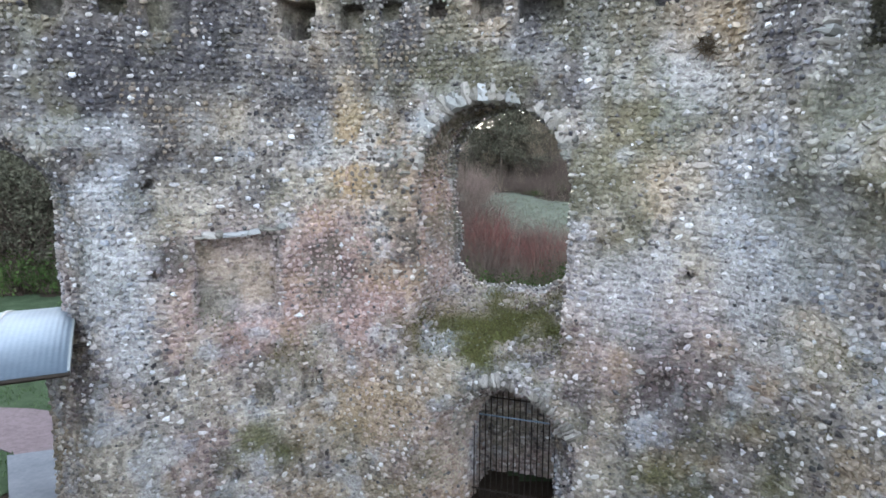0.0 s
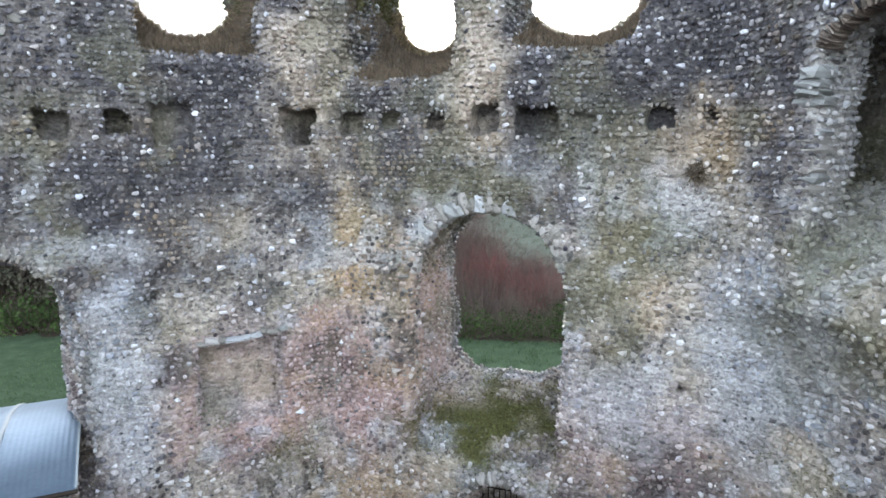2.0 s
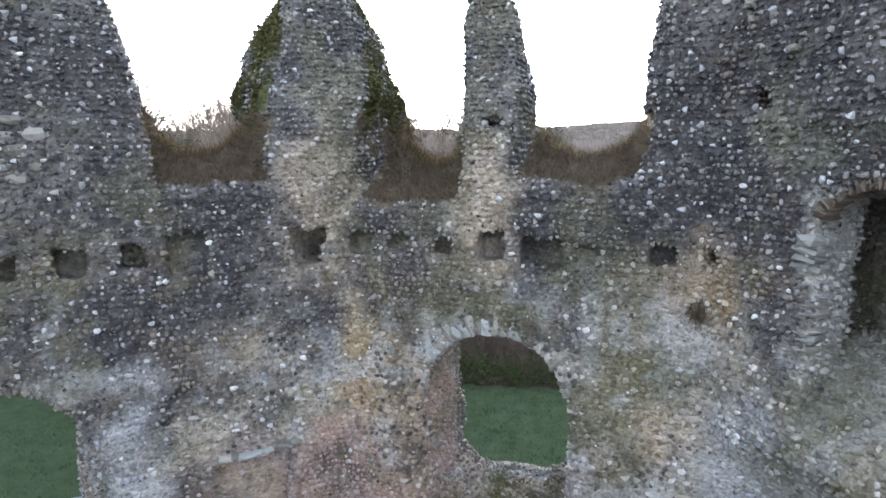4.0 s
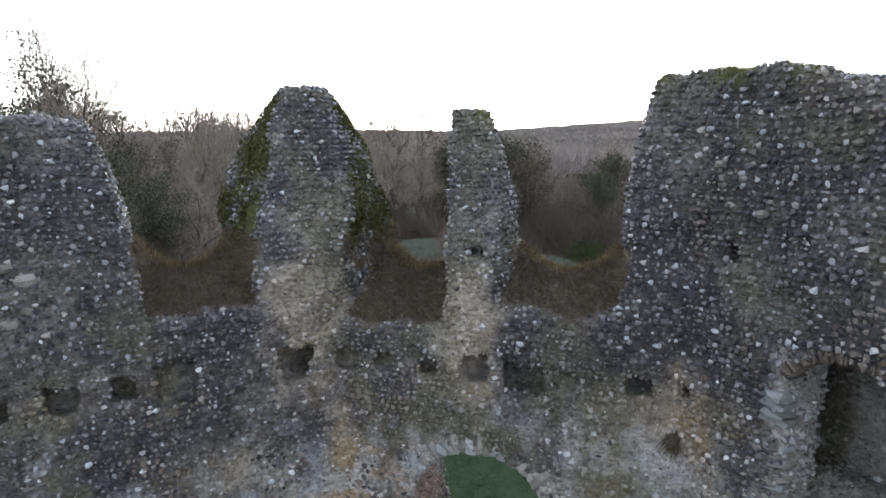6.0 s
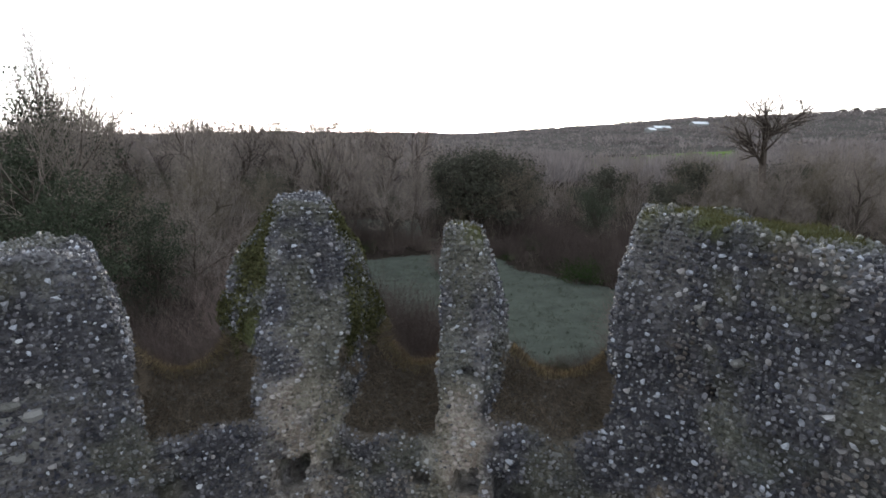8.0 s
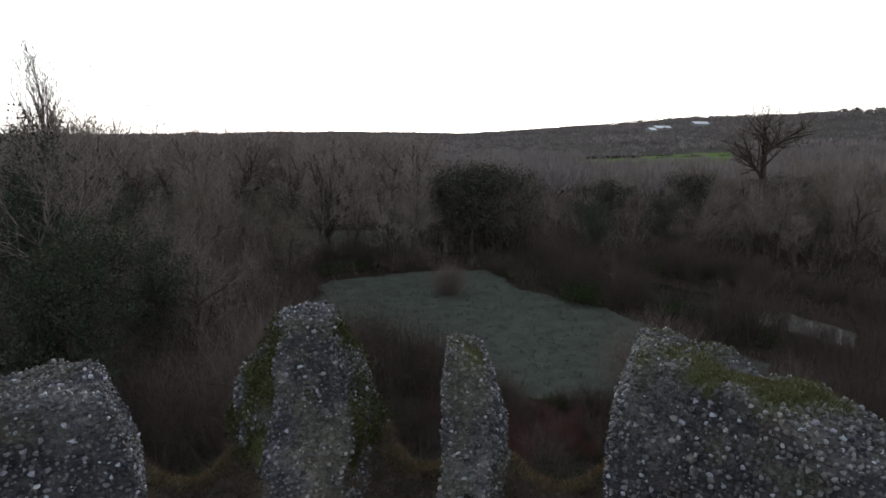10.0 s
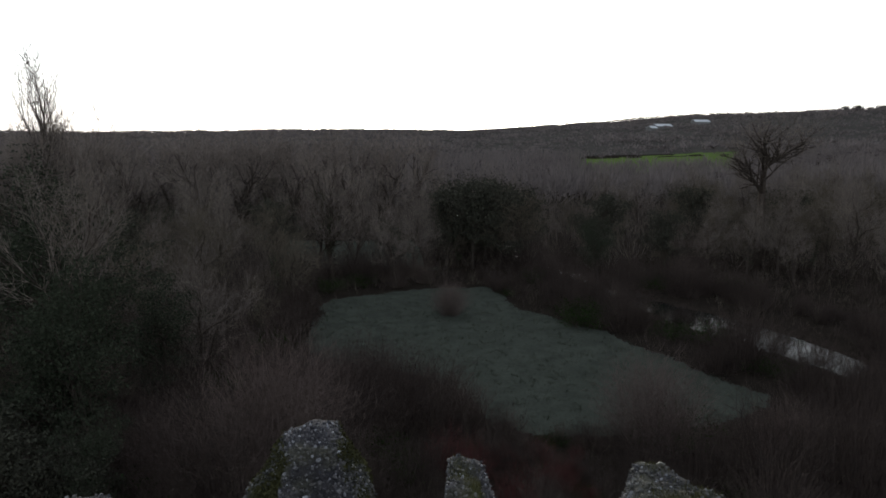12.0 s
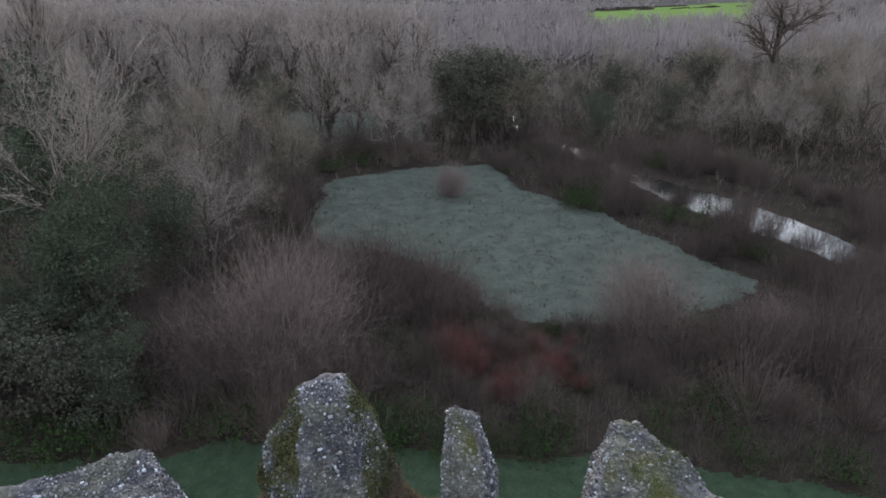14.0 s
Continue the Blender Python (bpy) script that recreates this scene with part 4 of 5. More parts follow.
while len(spots) < 180 and tries < 12000:
    tries += 1
    y = rng.uniform(30, 165) if rng.uniform() < 0.8 else rng.uniform(30, 60)
    x = rng.uniform(-0.80 * y - 4, 0.80 * y + 8)
    near_mead = -13 < x < 27 and y < 84 and not (x < 14 and y > 78) or (0 < x < 36 and y < 70 and x + 0.62 * y < 70)
    if not free(x, y, 4.6) or near_mead or (2 < x < 14 and 70 < y < 91) or (x > 0 and y < 52) or river_gap(np.array(x), np.array(y)) < (21 if 45 < y < 90 and x > 24 else 6) or (-20 < x < -12 and y < 45):
        continue
    spots.append((x, y))
    k = int(rng.integers(0, 4))
    size = rng.uniform(0.75, 1.1) if y > 60 else rng.uniform(0.6, 0.85)
    if y > 100 and x < 0.02 * y:
        size = rng.uniform(1.08, 1.32)
        again(skyline, x, y, rng.uniform(0, 360), size)
        continue
    if x + 0.62 * y > 66 and x > 22 and river_gap(np.array(x), np.array(y)) < 24:
        size *= 0.5
    again(tree_kinds[k], x, y, rng.uniform(0, 360), size)

# lone large trees
oak = tagged(bare_tree(269, 21.5, 1.5, 0.75, 1100, 1.8, 0.026, TREE_TWIG, 0.6, 3, first=0.74), "large spreading leafless oak above the wood", "tree")
stand(oak, 50, 93, 40, 1.08)
twin = tagged(bare_tree(22, 20, 0.55, 0.42, 700, 1.6, 0.025, TWIG, 0.9, 3, ivy=1500), "tall forked leafless tree with ivy on its trunk", "tree")
stand(twin, -11.8, 91)
tall = tagged(bare_tree(371, 20, 0.55, 0.2, 1000, 1.5, 0.012, TREE_TWIG, 0.7, 3, first=0.55), "tall thin leafless tree beside the evergreen", "tree")
stand(tall, -18.8, 37, 120, 1.08)
poplar = tagged(bare_tree(24, 35, 0.2, 0.4, 850, 2.4, 0.028, TWIG, 1.7, 3), "tall narrow leafless poplar", "tree")
stand(poplar, -58.8, 105)
again(poplar, -57.5, 109, 100, 0.7)
firs = evergreen(31, 17, 4.8, 9000, NEEDLE, "dark green evergreen tree at the wood's edge", 0.12, 0.17)
stand(firs, -20.8, 41, 30, 0.92)
again(firs, -24.6, 40, 250, 1.1)
again(firs, -27.5, 42.5, 60, 1.12)
again(firs, -16.8, 43, 120, 0.65)
yew = evergreen(32, 13, 6.6, 5600, YEW, "dense dark evergreen behind the meadow", 0.06, 0.27)
for x, y, a, s in ((-18.6, 28.2, 30, 0.5), (-15.4, 28.6, 140, 0.42), (-21.5, 29, 250, 0.55), (-24.5, 28.6, 10, 0.6)):
    again(yew, x, y, a, s)
stand(yew, 8, 92, 40, 1.06)
for x, y, a, s in ((12.2, 93.5, 200, 1.02), (4.3, 95, 300, 0.95), (10.2, 96.5, 20, 1.1)):
    again(yew, x, y, a, s)
for k in range(10):
    again(yew, 884 + 9 * k, 1335 + 14 * math.sin(2.1 * k), 47 * k, 1.75 + 0.3 * math.sin(0.9 * k - 0.2), 1.25 + 0.25 * math.sin(0.9 * k - 0.2)).location.z -= 4.0
for x, y, a, k in ((-4, 90, 0, 0.6), (17, 98, 70, 0.8), (30, 101, 150, 0.85), (36, 93, 220, 0.7), (46, 106, 10, 0.9), (-27, 67, 130, 0.7), (-36, 82, 300, 0.85), (25.5, 92, 45, 0.6), (60, 101, 99, 0.9), (-22, 100, 12, 0.8)):
    again(yew, x, y, a, k)
again(firs, -27, 33, 200, 0.75)
again(firs, -20.5, 31, 15, 0.58)
again(firs, -17.4, 33.6, 75, 0.72)
again(firs, -19.4, 35.2, 160, 0.8)
again(firs, -15.2, 28.8, 170, 0.42)
again(firs, 24, 84, 10, 0.55)

for k in range(9):
    again(tree_kinds[k % 3], 3.5 + 1.7 * k, 102 + 5 * math.sin(2.4 * k), 83 * k, 0.98)
for k in range(8):
    again(tree_kinds[k % 4], 41 + 2.2 * k, 89 + 2.5 * math.sin(2.2 * k), 57 * k, 0.75 + 0.08 * math.sin(3 * k))
for x, y, a, s in ((14.6, 91.5, 190, 1.0), (9.5, 100, 80, 1.1), (1.4, 93, 260, 0.85), (-0.5, 89, 330, 0.8)):
    again(tree_kinds[int(a) % 3], x, y, a, s)

# scrub between lawn and meadow, and along the stream
SCRUB = "leafless brown shrub of thin upright stems"
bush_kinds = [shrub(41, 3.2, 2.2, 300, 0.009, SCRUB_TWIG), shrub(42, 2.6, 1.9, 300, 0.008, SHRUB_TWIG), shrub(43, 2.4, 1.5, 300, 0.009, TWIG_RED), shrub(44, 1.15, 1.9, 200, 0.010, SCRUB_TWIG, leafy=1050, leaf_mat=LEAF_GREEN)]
tags = [SCRUB, "pale leafless shrub of fine twigs", "dark red-stemmed leafless dogwood shrub", "low bramble bush with dull green leaves"]
for ob, t, (x, y) in zip(bush_kinds, tags, ((0.5, 33), (-9, 36), (4.6, 30), (1, 26.2))):
    tagged(ob, t, "shrub", group="scrub round the meadow")
    stand(ob, x, y)
done = [(0.5, 33), (-9, 36), (4.6, 30), (1, 26.2)]
tries = 0
while len(done) < 190 and tries < 8000:
    tries += 1
    zone = rng.uniform()
    if zone < 0.55:
        y = rng.uniform(26.5, 42)
        x = rng.uniform(-0.8 * y, 0.85 * y)
    else:
        y = rng.uniform(38, 84)
        x = rng.uniform(-32, 40)
    if inside(LAWN_EDGE, np.array(x), np.array(y)) or inside(MEADOW_EDGE, np.array(x), np.array(y)) or river_gap(np.array(x), np.array(y)) < float(river_half(np.array(y))) + 0.4:
        continue
    if (16.5 < x < 27 and 35 < y < 47) or (46 < y < 72 and x > 22 and river_gap(np.array(x), np.array(y)) < 5.4 and x + 0.62 * y < 69):
        continue
    if any((x - a) ** 2 + (y - b) ** 2 < 2.6 for a, b in done):
        continue
    done.append((x, y))
    if y < 29:
        k = 3 if rng.uniform() < 0.6 else 1
    elif 0.5 < x < 10 and y < 38:
        k = 2 if rng.uniform() < 0.42 else 0
    else:
        k = (int(rng.integers(0, 2)) if x < 8 or rng.uniform() < 0.4 else 0) if rng.uniform() < 0.85 else 3
    big = 1.4 if (x > 14 or x < -4) and y > 28 else (0.72 if 3 < x < 14 and y > 30 else 1.0)
    again(bush_kinds[k], x, y, rng.uniform(0, 360), big * rng.uniform(0.8, 1.3))
for k in range(16):
    again(bush_kinds[k % 2], -21 + 1.35 * k, 86.5 + 2.5 * math.sin(2.3 * k), 50 * k, 1.5 + 0.5 * math.sin(1.7 * k))
ROSE_TWIG = plain_material("rosy_twigs", (0.10, 0.077, 0.071), (0.185, 0.147, 0.137), 0.4, relief=0, island=0.3)
rosy = tagged(shrub(45, 3.0, 1.75, 700, 0.004, ROSE_TWIG, twiggy=6), "broad leafless shrub with a haze of rosy-grey twigs", "shrub", group="scrub round the meadow")
stand(rosy, -8.0, 33.6, 20, 2.75)
again(rosy, 13.8, 36.4, 70, 2.0)
again(rosy, 3.4, 67.5, 70, 1.25)
again(rosy, -13.5, 33, 130, 1.5)
again(rosy, 20, 33, 130, 1.4)
for x, y, s in ((-1.5, 26.9, 1.0), (3.2, 25.9, 0.9), (5.6, 25.6, 1.0), (-4, 27.2, 1.0), (-17.6, 27.4, 1.3), (-19.6, 27.8, 1.4), (-15.8, 27.2, 1.1), (15, 24.6, 1.0), (19, 23.4, 1.1), (11, 25.6, 0.9)):
    again(bush_kinds[3], x, y, 31 * x, s)
for x, y, s in ((36.5, 45.5, 1.3), (39, 43.5, 1.4), (38.2, 47.8, 1.1), (41.5, 41, 1.4), (27.2, 63.5, 0.9), (29.6, 58.6, 0.85), (31.6, 54.4, 0.9), (32.8, 50.2, 0.9), (24.6, 62.5, 0.5), (27.4, 55.3, 0.45), (30.4, 50, 0.45), (23.2, 66, 0.5), (22.3, 70, 0.8), (19.6, 74, 1.3), (18.6, 77, 1.1), (16.9, 82, 1.4), (33.5, 45.5, 0.8), (22, 79.5, 0.9), (21.2, 84, 1.1), (20.4, 88.5, 1.2), (24, 73.5, 0.8), (27, 64.2, 0.55), (29.8, 58.4, 0.5), (33, 52.6, 0.5), (14.2, 90.5, 1.9), (16.4, 92, 1.8), (12.6, 94.5, 1.9), (17.2, 86, 1.5)):
    again(bush_kinds[0], x, y, 37 * x, s)


for k in range(26):
    x, y = rng.uniform(3, 13), rng.uniform(29.5, 38)
    again(bush_kinds[int(rng.integers(0, 2)) if k % 5 else 3], x, y, 47 * k, rng.uniform(0.45, 0.68))
for k in range(10):
    again(bush_kinds[2], 4.2 + 5.2 * ((k * 0.618) % 1), 30 + 5.5 * ((k * 0.37) % 1), 71 * k, 0.4 + 0.22 * ((k * 0.77) % 1))
for k in range(44):
    t = rng.uniform(0, 1)
    x, y = 29 + 14 * t + rng.uniform(3, 9), 74 - 28 * t + rng.uniform(1, 6)
    if river_gap(np.array(x), np.array(y)) > 5.2 and x + 0.62 * y > 70:
        again(bush_kinds[0], x, y, 53 * k, rng.uniform(0.45, 0.75) if y > 58 else rng.uniform(0.8, 1.3))
# a dark reddish thicket along the meadow's near edge
for k in range(16):
    again(bush_kinds[k % 2], -9 + 0.75 * k + 0.5 * math.sin(3 * k), 46.5 - 0.42 * k + 2.2 * math.sin(1.9 * k), 61 * k, 1.35 + 0.3 * math.sin(2.7 * k))


def wooded(x, y):
    ok = ~inside(MEADOW_EDGE, x, y) & ~inside(LAWN_EDGE, x, y) & (river_gap(x, y) > river_half(y) + 0.3)
    ok &= ~inside([(-22, 92), (2, 92), (0, 118), (-24, 120)], x, y) & ~inside([(83, 335), (187, 372), (330, 660), (150, 590)], x, y)
    clear = (y > 46) & (y < 72) & (x > 22) & (river_gap(x, y) < 5.0) & (x + 0.62 * y < 69)
    ok &= ~inside([(-205, 340), (-135, 345), (-145, 430), (-210, 420)], x, y)
    ok &= ~((x > 2.6) & (x < 9) & (y > 28.5) & (y < 37))
    return ok & ~clear & ~((x > 17) & (x < 26) & (y > 36) & (y < 47)) & (np.hypot(x + 1.3, y - 2.45) > 17)


def thicket(name, count, y0, y1, power, height, width, fan, per, material, label, seed, tall_only=False, low=(0.0, 0.55)):
    """Countless upright stems over the woodland: per spikes fanned from each foot."""
    r = np.random.default_rng(seed)
    y = y0 + (y1 - y0) * r.uniform(0, 1, count) ** power
    x = r.uniform(-0.84, 0.88, count) * y + r.uniform(-4, 8, count)
    keep_ = wooded(x, y)
    if tall_only:
        keep_ &= (y > 88) | (x < -16) | (x + 0.62 * y > 104)
    x, y = x[keep_], y[keep_]
    tall_ = height * r.uniform(0.6, 1.15, len(x))
    if y1 > 1000:
        tall_ = tall_ * (0.85 + 0.55 * lattice(np.stack([x, y, 0 * x], 1), 95.0, 57))
    foot = np.repeat(np.stack([x, y, ground_height(x, y)], 1), per, 0)
    a, e = r.uniform(0, math.tau, len(foot)), np.sqrt(r.uniform(0, 1, len(foot)))
    t = np.repeat(tall_, per)
    out = fan * t * e
    width = width * np.repeat(np.clip(y / 80, 0.4, 4.0) if y1 < 200 else np.ones(len(y)), per)
    tip = foot + np.stack([np.cos(a) * out, np.sin(a) * out, t * np.sqrt(1 - 0.8 * e * e) * r.uniform(0.8, 1.05, len(foot))], 1)
    base = foot + (tip - foot) * r.uniform(*low, (len(foot), 1))
    return tagged(new(name, mesh_from(name, *spikes(base, tip, width * t / height * r.uniform(0.6, 1.3, len(foot)), r), [material], smooth=False)), label, "undergrowth" if y1 < 200 else "woodland", kind="stuff")


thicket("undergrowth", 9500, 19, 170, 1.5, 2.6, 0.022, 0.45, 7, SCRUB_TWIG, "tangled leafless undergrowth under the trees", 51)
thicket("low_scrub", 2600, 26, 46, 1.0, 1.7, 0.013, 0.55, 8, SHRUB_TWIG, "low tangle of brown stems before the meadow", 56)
thicket("pale_undergrowth", 4600, 27, 150, 1.2, 2.2, 0.018, 0.5, 6, TWIG_PALE, "pale dry stems and withered weeds among the scrub", 52)
thicket("wood_twigs", 3600, 42, 165, 1.3, 8.0, 0.013, 0.55, 13, TREE_TWIG, "fine bare twigs of the crowded wood", 55, True)
thicket("far_wood", 4300, 160, 620, 1.2, 10.5, 0.20, 0.6, 22, HAZED_TWIG, "distant leafless winter woodland", 53, low=(0.45, 0.85))
thicket("distant_wood", 12500, 560, 2800, 1.0, 9.5, 1.15, 0.95, 6, HAZED_TWIG, "distant tree line on the low hills", 54, low=(0.3, 0.7))
# ---- grass on lawn and meadow ----
def grass(name, poly, count, lo, hi, width, material, label, seed, clumps=0):
    """Countless blades inside an outline, in loose clumps."""
    r = np.random.default_rng(seed)
    xs, ys = [p[0] for p in poly], [p[1] for p in poly]
    x, y = r.uniform(min(xs), max(xs), count), r.uniform(min(ys), max(ys), count)
    if clumps:
        cx, cy = r.uniform(min(xs), max(xs), clumps), r.uniform(min(ys), max(ys), clumps)
        k = r.integers(0, clumps, count)
        x, y = cx[k] + r.normal(0, 0.16, count), cy[k] + r.normal(0, 0.16, count)
    ok = inside(poly, x, y) & ~inside(PATH, x, y) & ~inside(RAMP, x, y) & (np.hypot(x + 1.3, y - 2.45) > 11)
    x, y = x[ok], y[ok]
    base = np.stack([x, y, ground_height(x, y) + 0.02], 1)
    d = np.stack([r.normal(0, 0.45, len(x)), r.normal(0, 0.45, len(x)), np.ones(len(x))], 1)
    return tagged(new(name, mesh_from(name, *spikes(base, base + d * r.uniform(lo, hi, (len(x), 1)), width, r), [material], smooth=False)), label, "grass", kind="stuff")


BLADE = plain_material("grass_blades", (0.023, 0.040, 0.019), (0.060, 0.097, 0.045), 0.9, relief=0, island=0.4)
FROSTED_BLADE = plain_material("frosted_blades", (0.052, 0.058, 0.045), (0.108, 0.118, 0.095), 0.4, relief=0, island=0.4)
grass("lawn_grass", [(-15, 12), (12, 9.5), (13, 23), (4, 25), (-2, 26), (-15, 25.5)], 26000, 0.05, 0.14, 0.012, BLADE, "short green lawn grass", 81, 5200)
grass("meadow_grass", MEADOW_EDGE, 16000, 0.10, 0.32, 0.02, FROSTED_BLADE, "frosted tussocks of rough meadow grass", 82, 2300)
# ---- flints, arch stones, quoins on the keep ----
ICO = np.array([(0, 1, 1.618), (0, -1, 1.618), (0, 1, -1.618), (0, -1, -1.618), (1, 1.618, 0), (-1, 1.618, 0), (1, -1.618, 0), (-1, -1.618, 0), (1.618, 0, 1), (-1.618, 0, 1), (1.618, 0, -1), (-1.618, 0, -1)]) / 1.9
ICO_F = np.array([(0, 1, 8), (0, 8, 4), (0, 4, 5), (0, 5, 9), (0, 9, 1), (1, 6, 8), (8, 6, 10), (8, 10, 4), (4, 10, 2), (4, 2, 5), (5, 2, 11), (5, 11, 9), (9, 11, 7), (9, 7, 1), (1, 7, 6), (3, 6, 7), (3, 7, 11), (3, 11, 2), (3, 2, 10), (3, 10, 6)])
srng = np.random.default_rng(99)
SHAPES = [np.sign(ICO) * np.abs(ICO) ** 0.8 * srng.uniform(0.55, 1.3, (12, 1)) for _ in range(14)]
COURSE = 0.088

tri = np.concatenate([KF[:, [0, 1, 2]], KF[:, [0, 2, 3]]])
e1, e2 = KV[tri[:, 1]] - KV[tri[:, 0]], KV[tri[:, 2]] - KV[tri[:, 0]]
tn = np.cross(e1, e2)
area = np.linalg.norm(tn, axis=1)
tn = tn / (area[:, None] + 1e-12)
tc = KV[tri].mean(1)
# outward normals smoothed over the neighbourhood
vn = np.zeros_like(KV)
for k in range(3):
    np.add.at(vn, tri[:, k], tn * area[:, None])
vn /= np.linalg.norm(vn, axis=1, keepdims=True) + 1e-9


def coursed(P, N):
    """Draws points on upright faces towards wavy level courses."""
    warp = 0.06 * lattice(P, 1.3, 91) + 0.025 * lattice(P, 0.4, 92)
    z = P[:, 2] + warp
    level = (np.floor(z / COURSE) + 0.5) * COURSE
    Q = P.copy()
    Q[:, 2] += np.where(np.abs(N[:, 2]) < 0.5, 0.85 * (level - z), 0)
    return Q


def scatter(count, gap_of, keep_of, r, size=0.11, flat=1.5, rows=False):
    """Points on the masonry, spaced apart: places, normals, stain-and-light indices and gaps."""
    p = area / area.sum()
    k = r.choice(len(tri), count, p=p)
    a, b = r.uniform(0, 1, (2, count))
    flip = a + b > 1
    a, b = np.where(flip, 1 - a, a), np.where(flip, 1 - b, b)
    P = KV[tri[k, 0]] + e1[k] * a[:, None] + e2[k] * b[:, None]
    N, v = vn[tri[k, 0]], tri[k, 0]
    ok = keep_of(P, N, v)
    P, N, v = P[ok], N[ok], v[ok]
    gap = gap_of(P, v)
    if rows:
        P = coursed(P, N)
    cells, chosen = {}, []
    for i in range(len(P)):
        x, y, z = P[i]
        c = (int(x // size), int(y // size), int(z // size))
        g, clash = gap[i], False
        for dx in (-1, 0, 1):
            for dy in (-1, 0, 1):
                for dz in (-1, 0, 1):
                    for j in cells.get((c[0] + dx, c[1] + dy, c[2] + dz), ()):
                        q = P[j]
                        if (q[0] - x) ** 2 + (q[1] - y) ** 2 + (flat * (q[2] - z)) ** 2 < g * g:
                            clash = True
                            break
                    if clash:
                        break
                if clash:
                    break
            if clash:
                break
        if not clash:
            cells.setdefault(c, []).append(i)
            chosen.append(i)
    chosen = np.array(chosen)
    return P[chosen], N[chosen], v[chosen], gap[chosen]


def deep_in(P):
    """How far a point lies behind the inner face of the window's side."""
    return (P[:, :2] - KEEP) @ N_R - AP_R


def seen_side(P, N, v):
    """The masonry that faces the keep's inside, its jambs and its tops."""
    d = np.concatenate([KEEP - P[:, :2], np.zeros((len(P), 1))], 1)
    d /= np.linalg.norm(d, axis=1, keepdims=True)
    bare = np.clip(1.6 * lattice(P, 0.75, 71) + 0.9 * lattice(P, 0.28, 72) + np.where(STAIN_LIGHT["dark"][v] > 0.5, -0.6, -0.2), 0, 0.85)
    uL, uT = (P[:, :2] - C_0) @ T_L, (P[:, :2] - C_1) @ T_3
    bare = np.where(P[:, 2] > 8.2, bare * 0.25, bare)
    bare = np.where((uL > -2.18) & (uL < -0.98) & (P[:, 2] > 3.55) & (P[:, 2] < 4.76), 0.95, bare)
    uR = (P[:, :2] - C_0) @ T_R
    # fewer flints on the window's left jamb, to imitate the light on it
    bare = np.where((deep_in(P) > 0.15) & (uR > 1.0) & (uR < 1.75) & (P[:, 2] > 3.4) & (P[:, 2] < 6.8), 0.6, bare)
    bare = np.where((uT > 1.15) & (P[:, 2] < 9.3), np.maximum(bare, 0.45), bare)
    deep = np.maximum((P[:, :2] - KEEP) @ N_R - AP_R, (P[:, :2] - KEEP) @ N_L - AP_L)
    socket = (P[:, 2] > 7.7) & (P[:, 2] < 8.4) & (deep > 0.15)
    return (srng.uniform(0, 1, len(P)) > np.where(bare > 0.9, bare, 0.55 * bare)) & ~socket & ((N * d).sum(1) > -0.12) & (P[:, 2] > 0) & (STAIN_LIGHT["earth"][v] < 0.5) & (P[:, 0] > -7.5) & (srng.uniform(0, 1, len(P)) > 1.4 * STAIN_LIGHT["moss"][v]) & (P[:, 1] > 5.2)


def frames(N, r, tip=0.17):
    up = np.array([0, 0, 1.0]) + r.normal(size=N.shape) * tip
    t = np.cross(up, N)
    t /= np.linalg.norm(t, axis=1, keepdims=True) + 1e-9
    b = np.cross(N, t)
    return np.stack([t, b, N], 1)


FP, FN, FVI, FG = scatter(520000, lambda P, v: np.clip(np.where(STAIN_LIGHT["dark"][v] > 0.5, 0.084, 0.112) * np.exp(srng.normal(0, 0.32, len(P))), 0.055, 0.24), seen_side, srng, 0.24, 1.9, True)
nst = len(FP)
FR = frames(FN, srng, 0.13)
dark_here = STAIN_LIGHT["dark"][FVI]
half = np.stack([0.47 * FG * srng.uniform(0.8, 1.15, nst), np.minimum(0.041, 0.44 * FG) * srng.uniform(0.65, 1.3, nst), np.minimum(0.055, 0.5 * FG)], 1)
FP = FP + FN * (srng.uniform(-0.016, 0.016, nst) + np.where(dark_here > 0.5, 0.006, 0.0))[:, None]
is_dark = dark_here + srng.normal(0, 0.3, nst) > 0.42
uR_, zR_ = (FP[:, :2] - C_0) @ T_R, FP[:, 2]
single = (uR_ > 0.3) & (uR_ < 1.35) & (zR_ > 4.0) & (zR_ < 6.4) & ((FP[:, :2] - KEEP) @ N_R - AP_R < 0.3)
single &= np.cumsum(single) <= 290
shape_id = srng.integers(0, 14, nst)
FRONT = ICO_F[ICO[ICO_F].mean(1)[:, 2] > -0.2]
all_shapes = np.stack(SHAPES)
for name, pick, m in (("dark_flints", is_dark & ~single, FLINT_DARK), ("pale_flints", ~is_dark & ~single, FLINT_PALE)):
    k = np.nonzero(pick)[0]
    local = all_shapes[shape_id[k]] * half[k][:, None, :]
    V = FP[k][:, None, :] + np.einsum("nij,njk->nik", local, FR[k])
    F = FRONT[None] + (np.arange(len(k)) * 12)[:, None, None]
    me = mesh_from(name, V.reshape(-1, 3), F.reshape(-1, 3), [m], smooth=False)
    for key in ("ochre", "pink", "lime", "moss", "olive", "cream"):
        put_attr(me, key, np.repeat(STAIN_LIGHT[key][FVI[k]], 12))
    tagged(part(name, me, keep), kind="stuff")
# small chips pressed into the mortar
OCT = np.array([(1, 0, 0), (-1, 0, 0), (0, 1, 0), (0, -1, 0), (0, 0, 1), (0, 0, -1.0)])
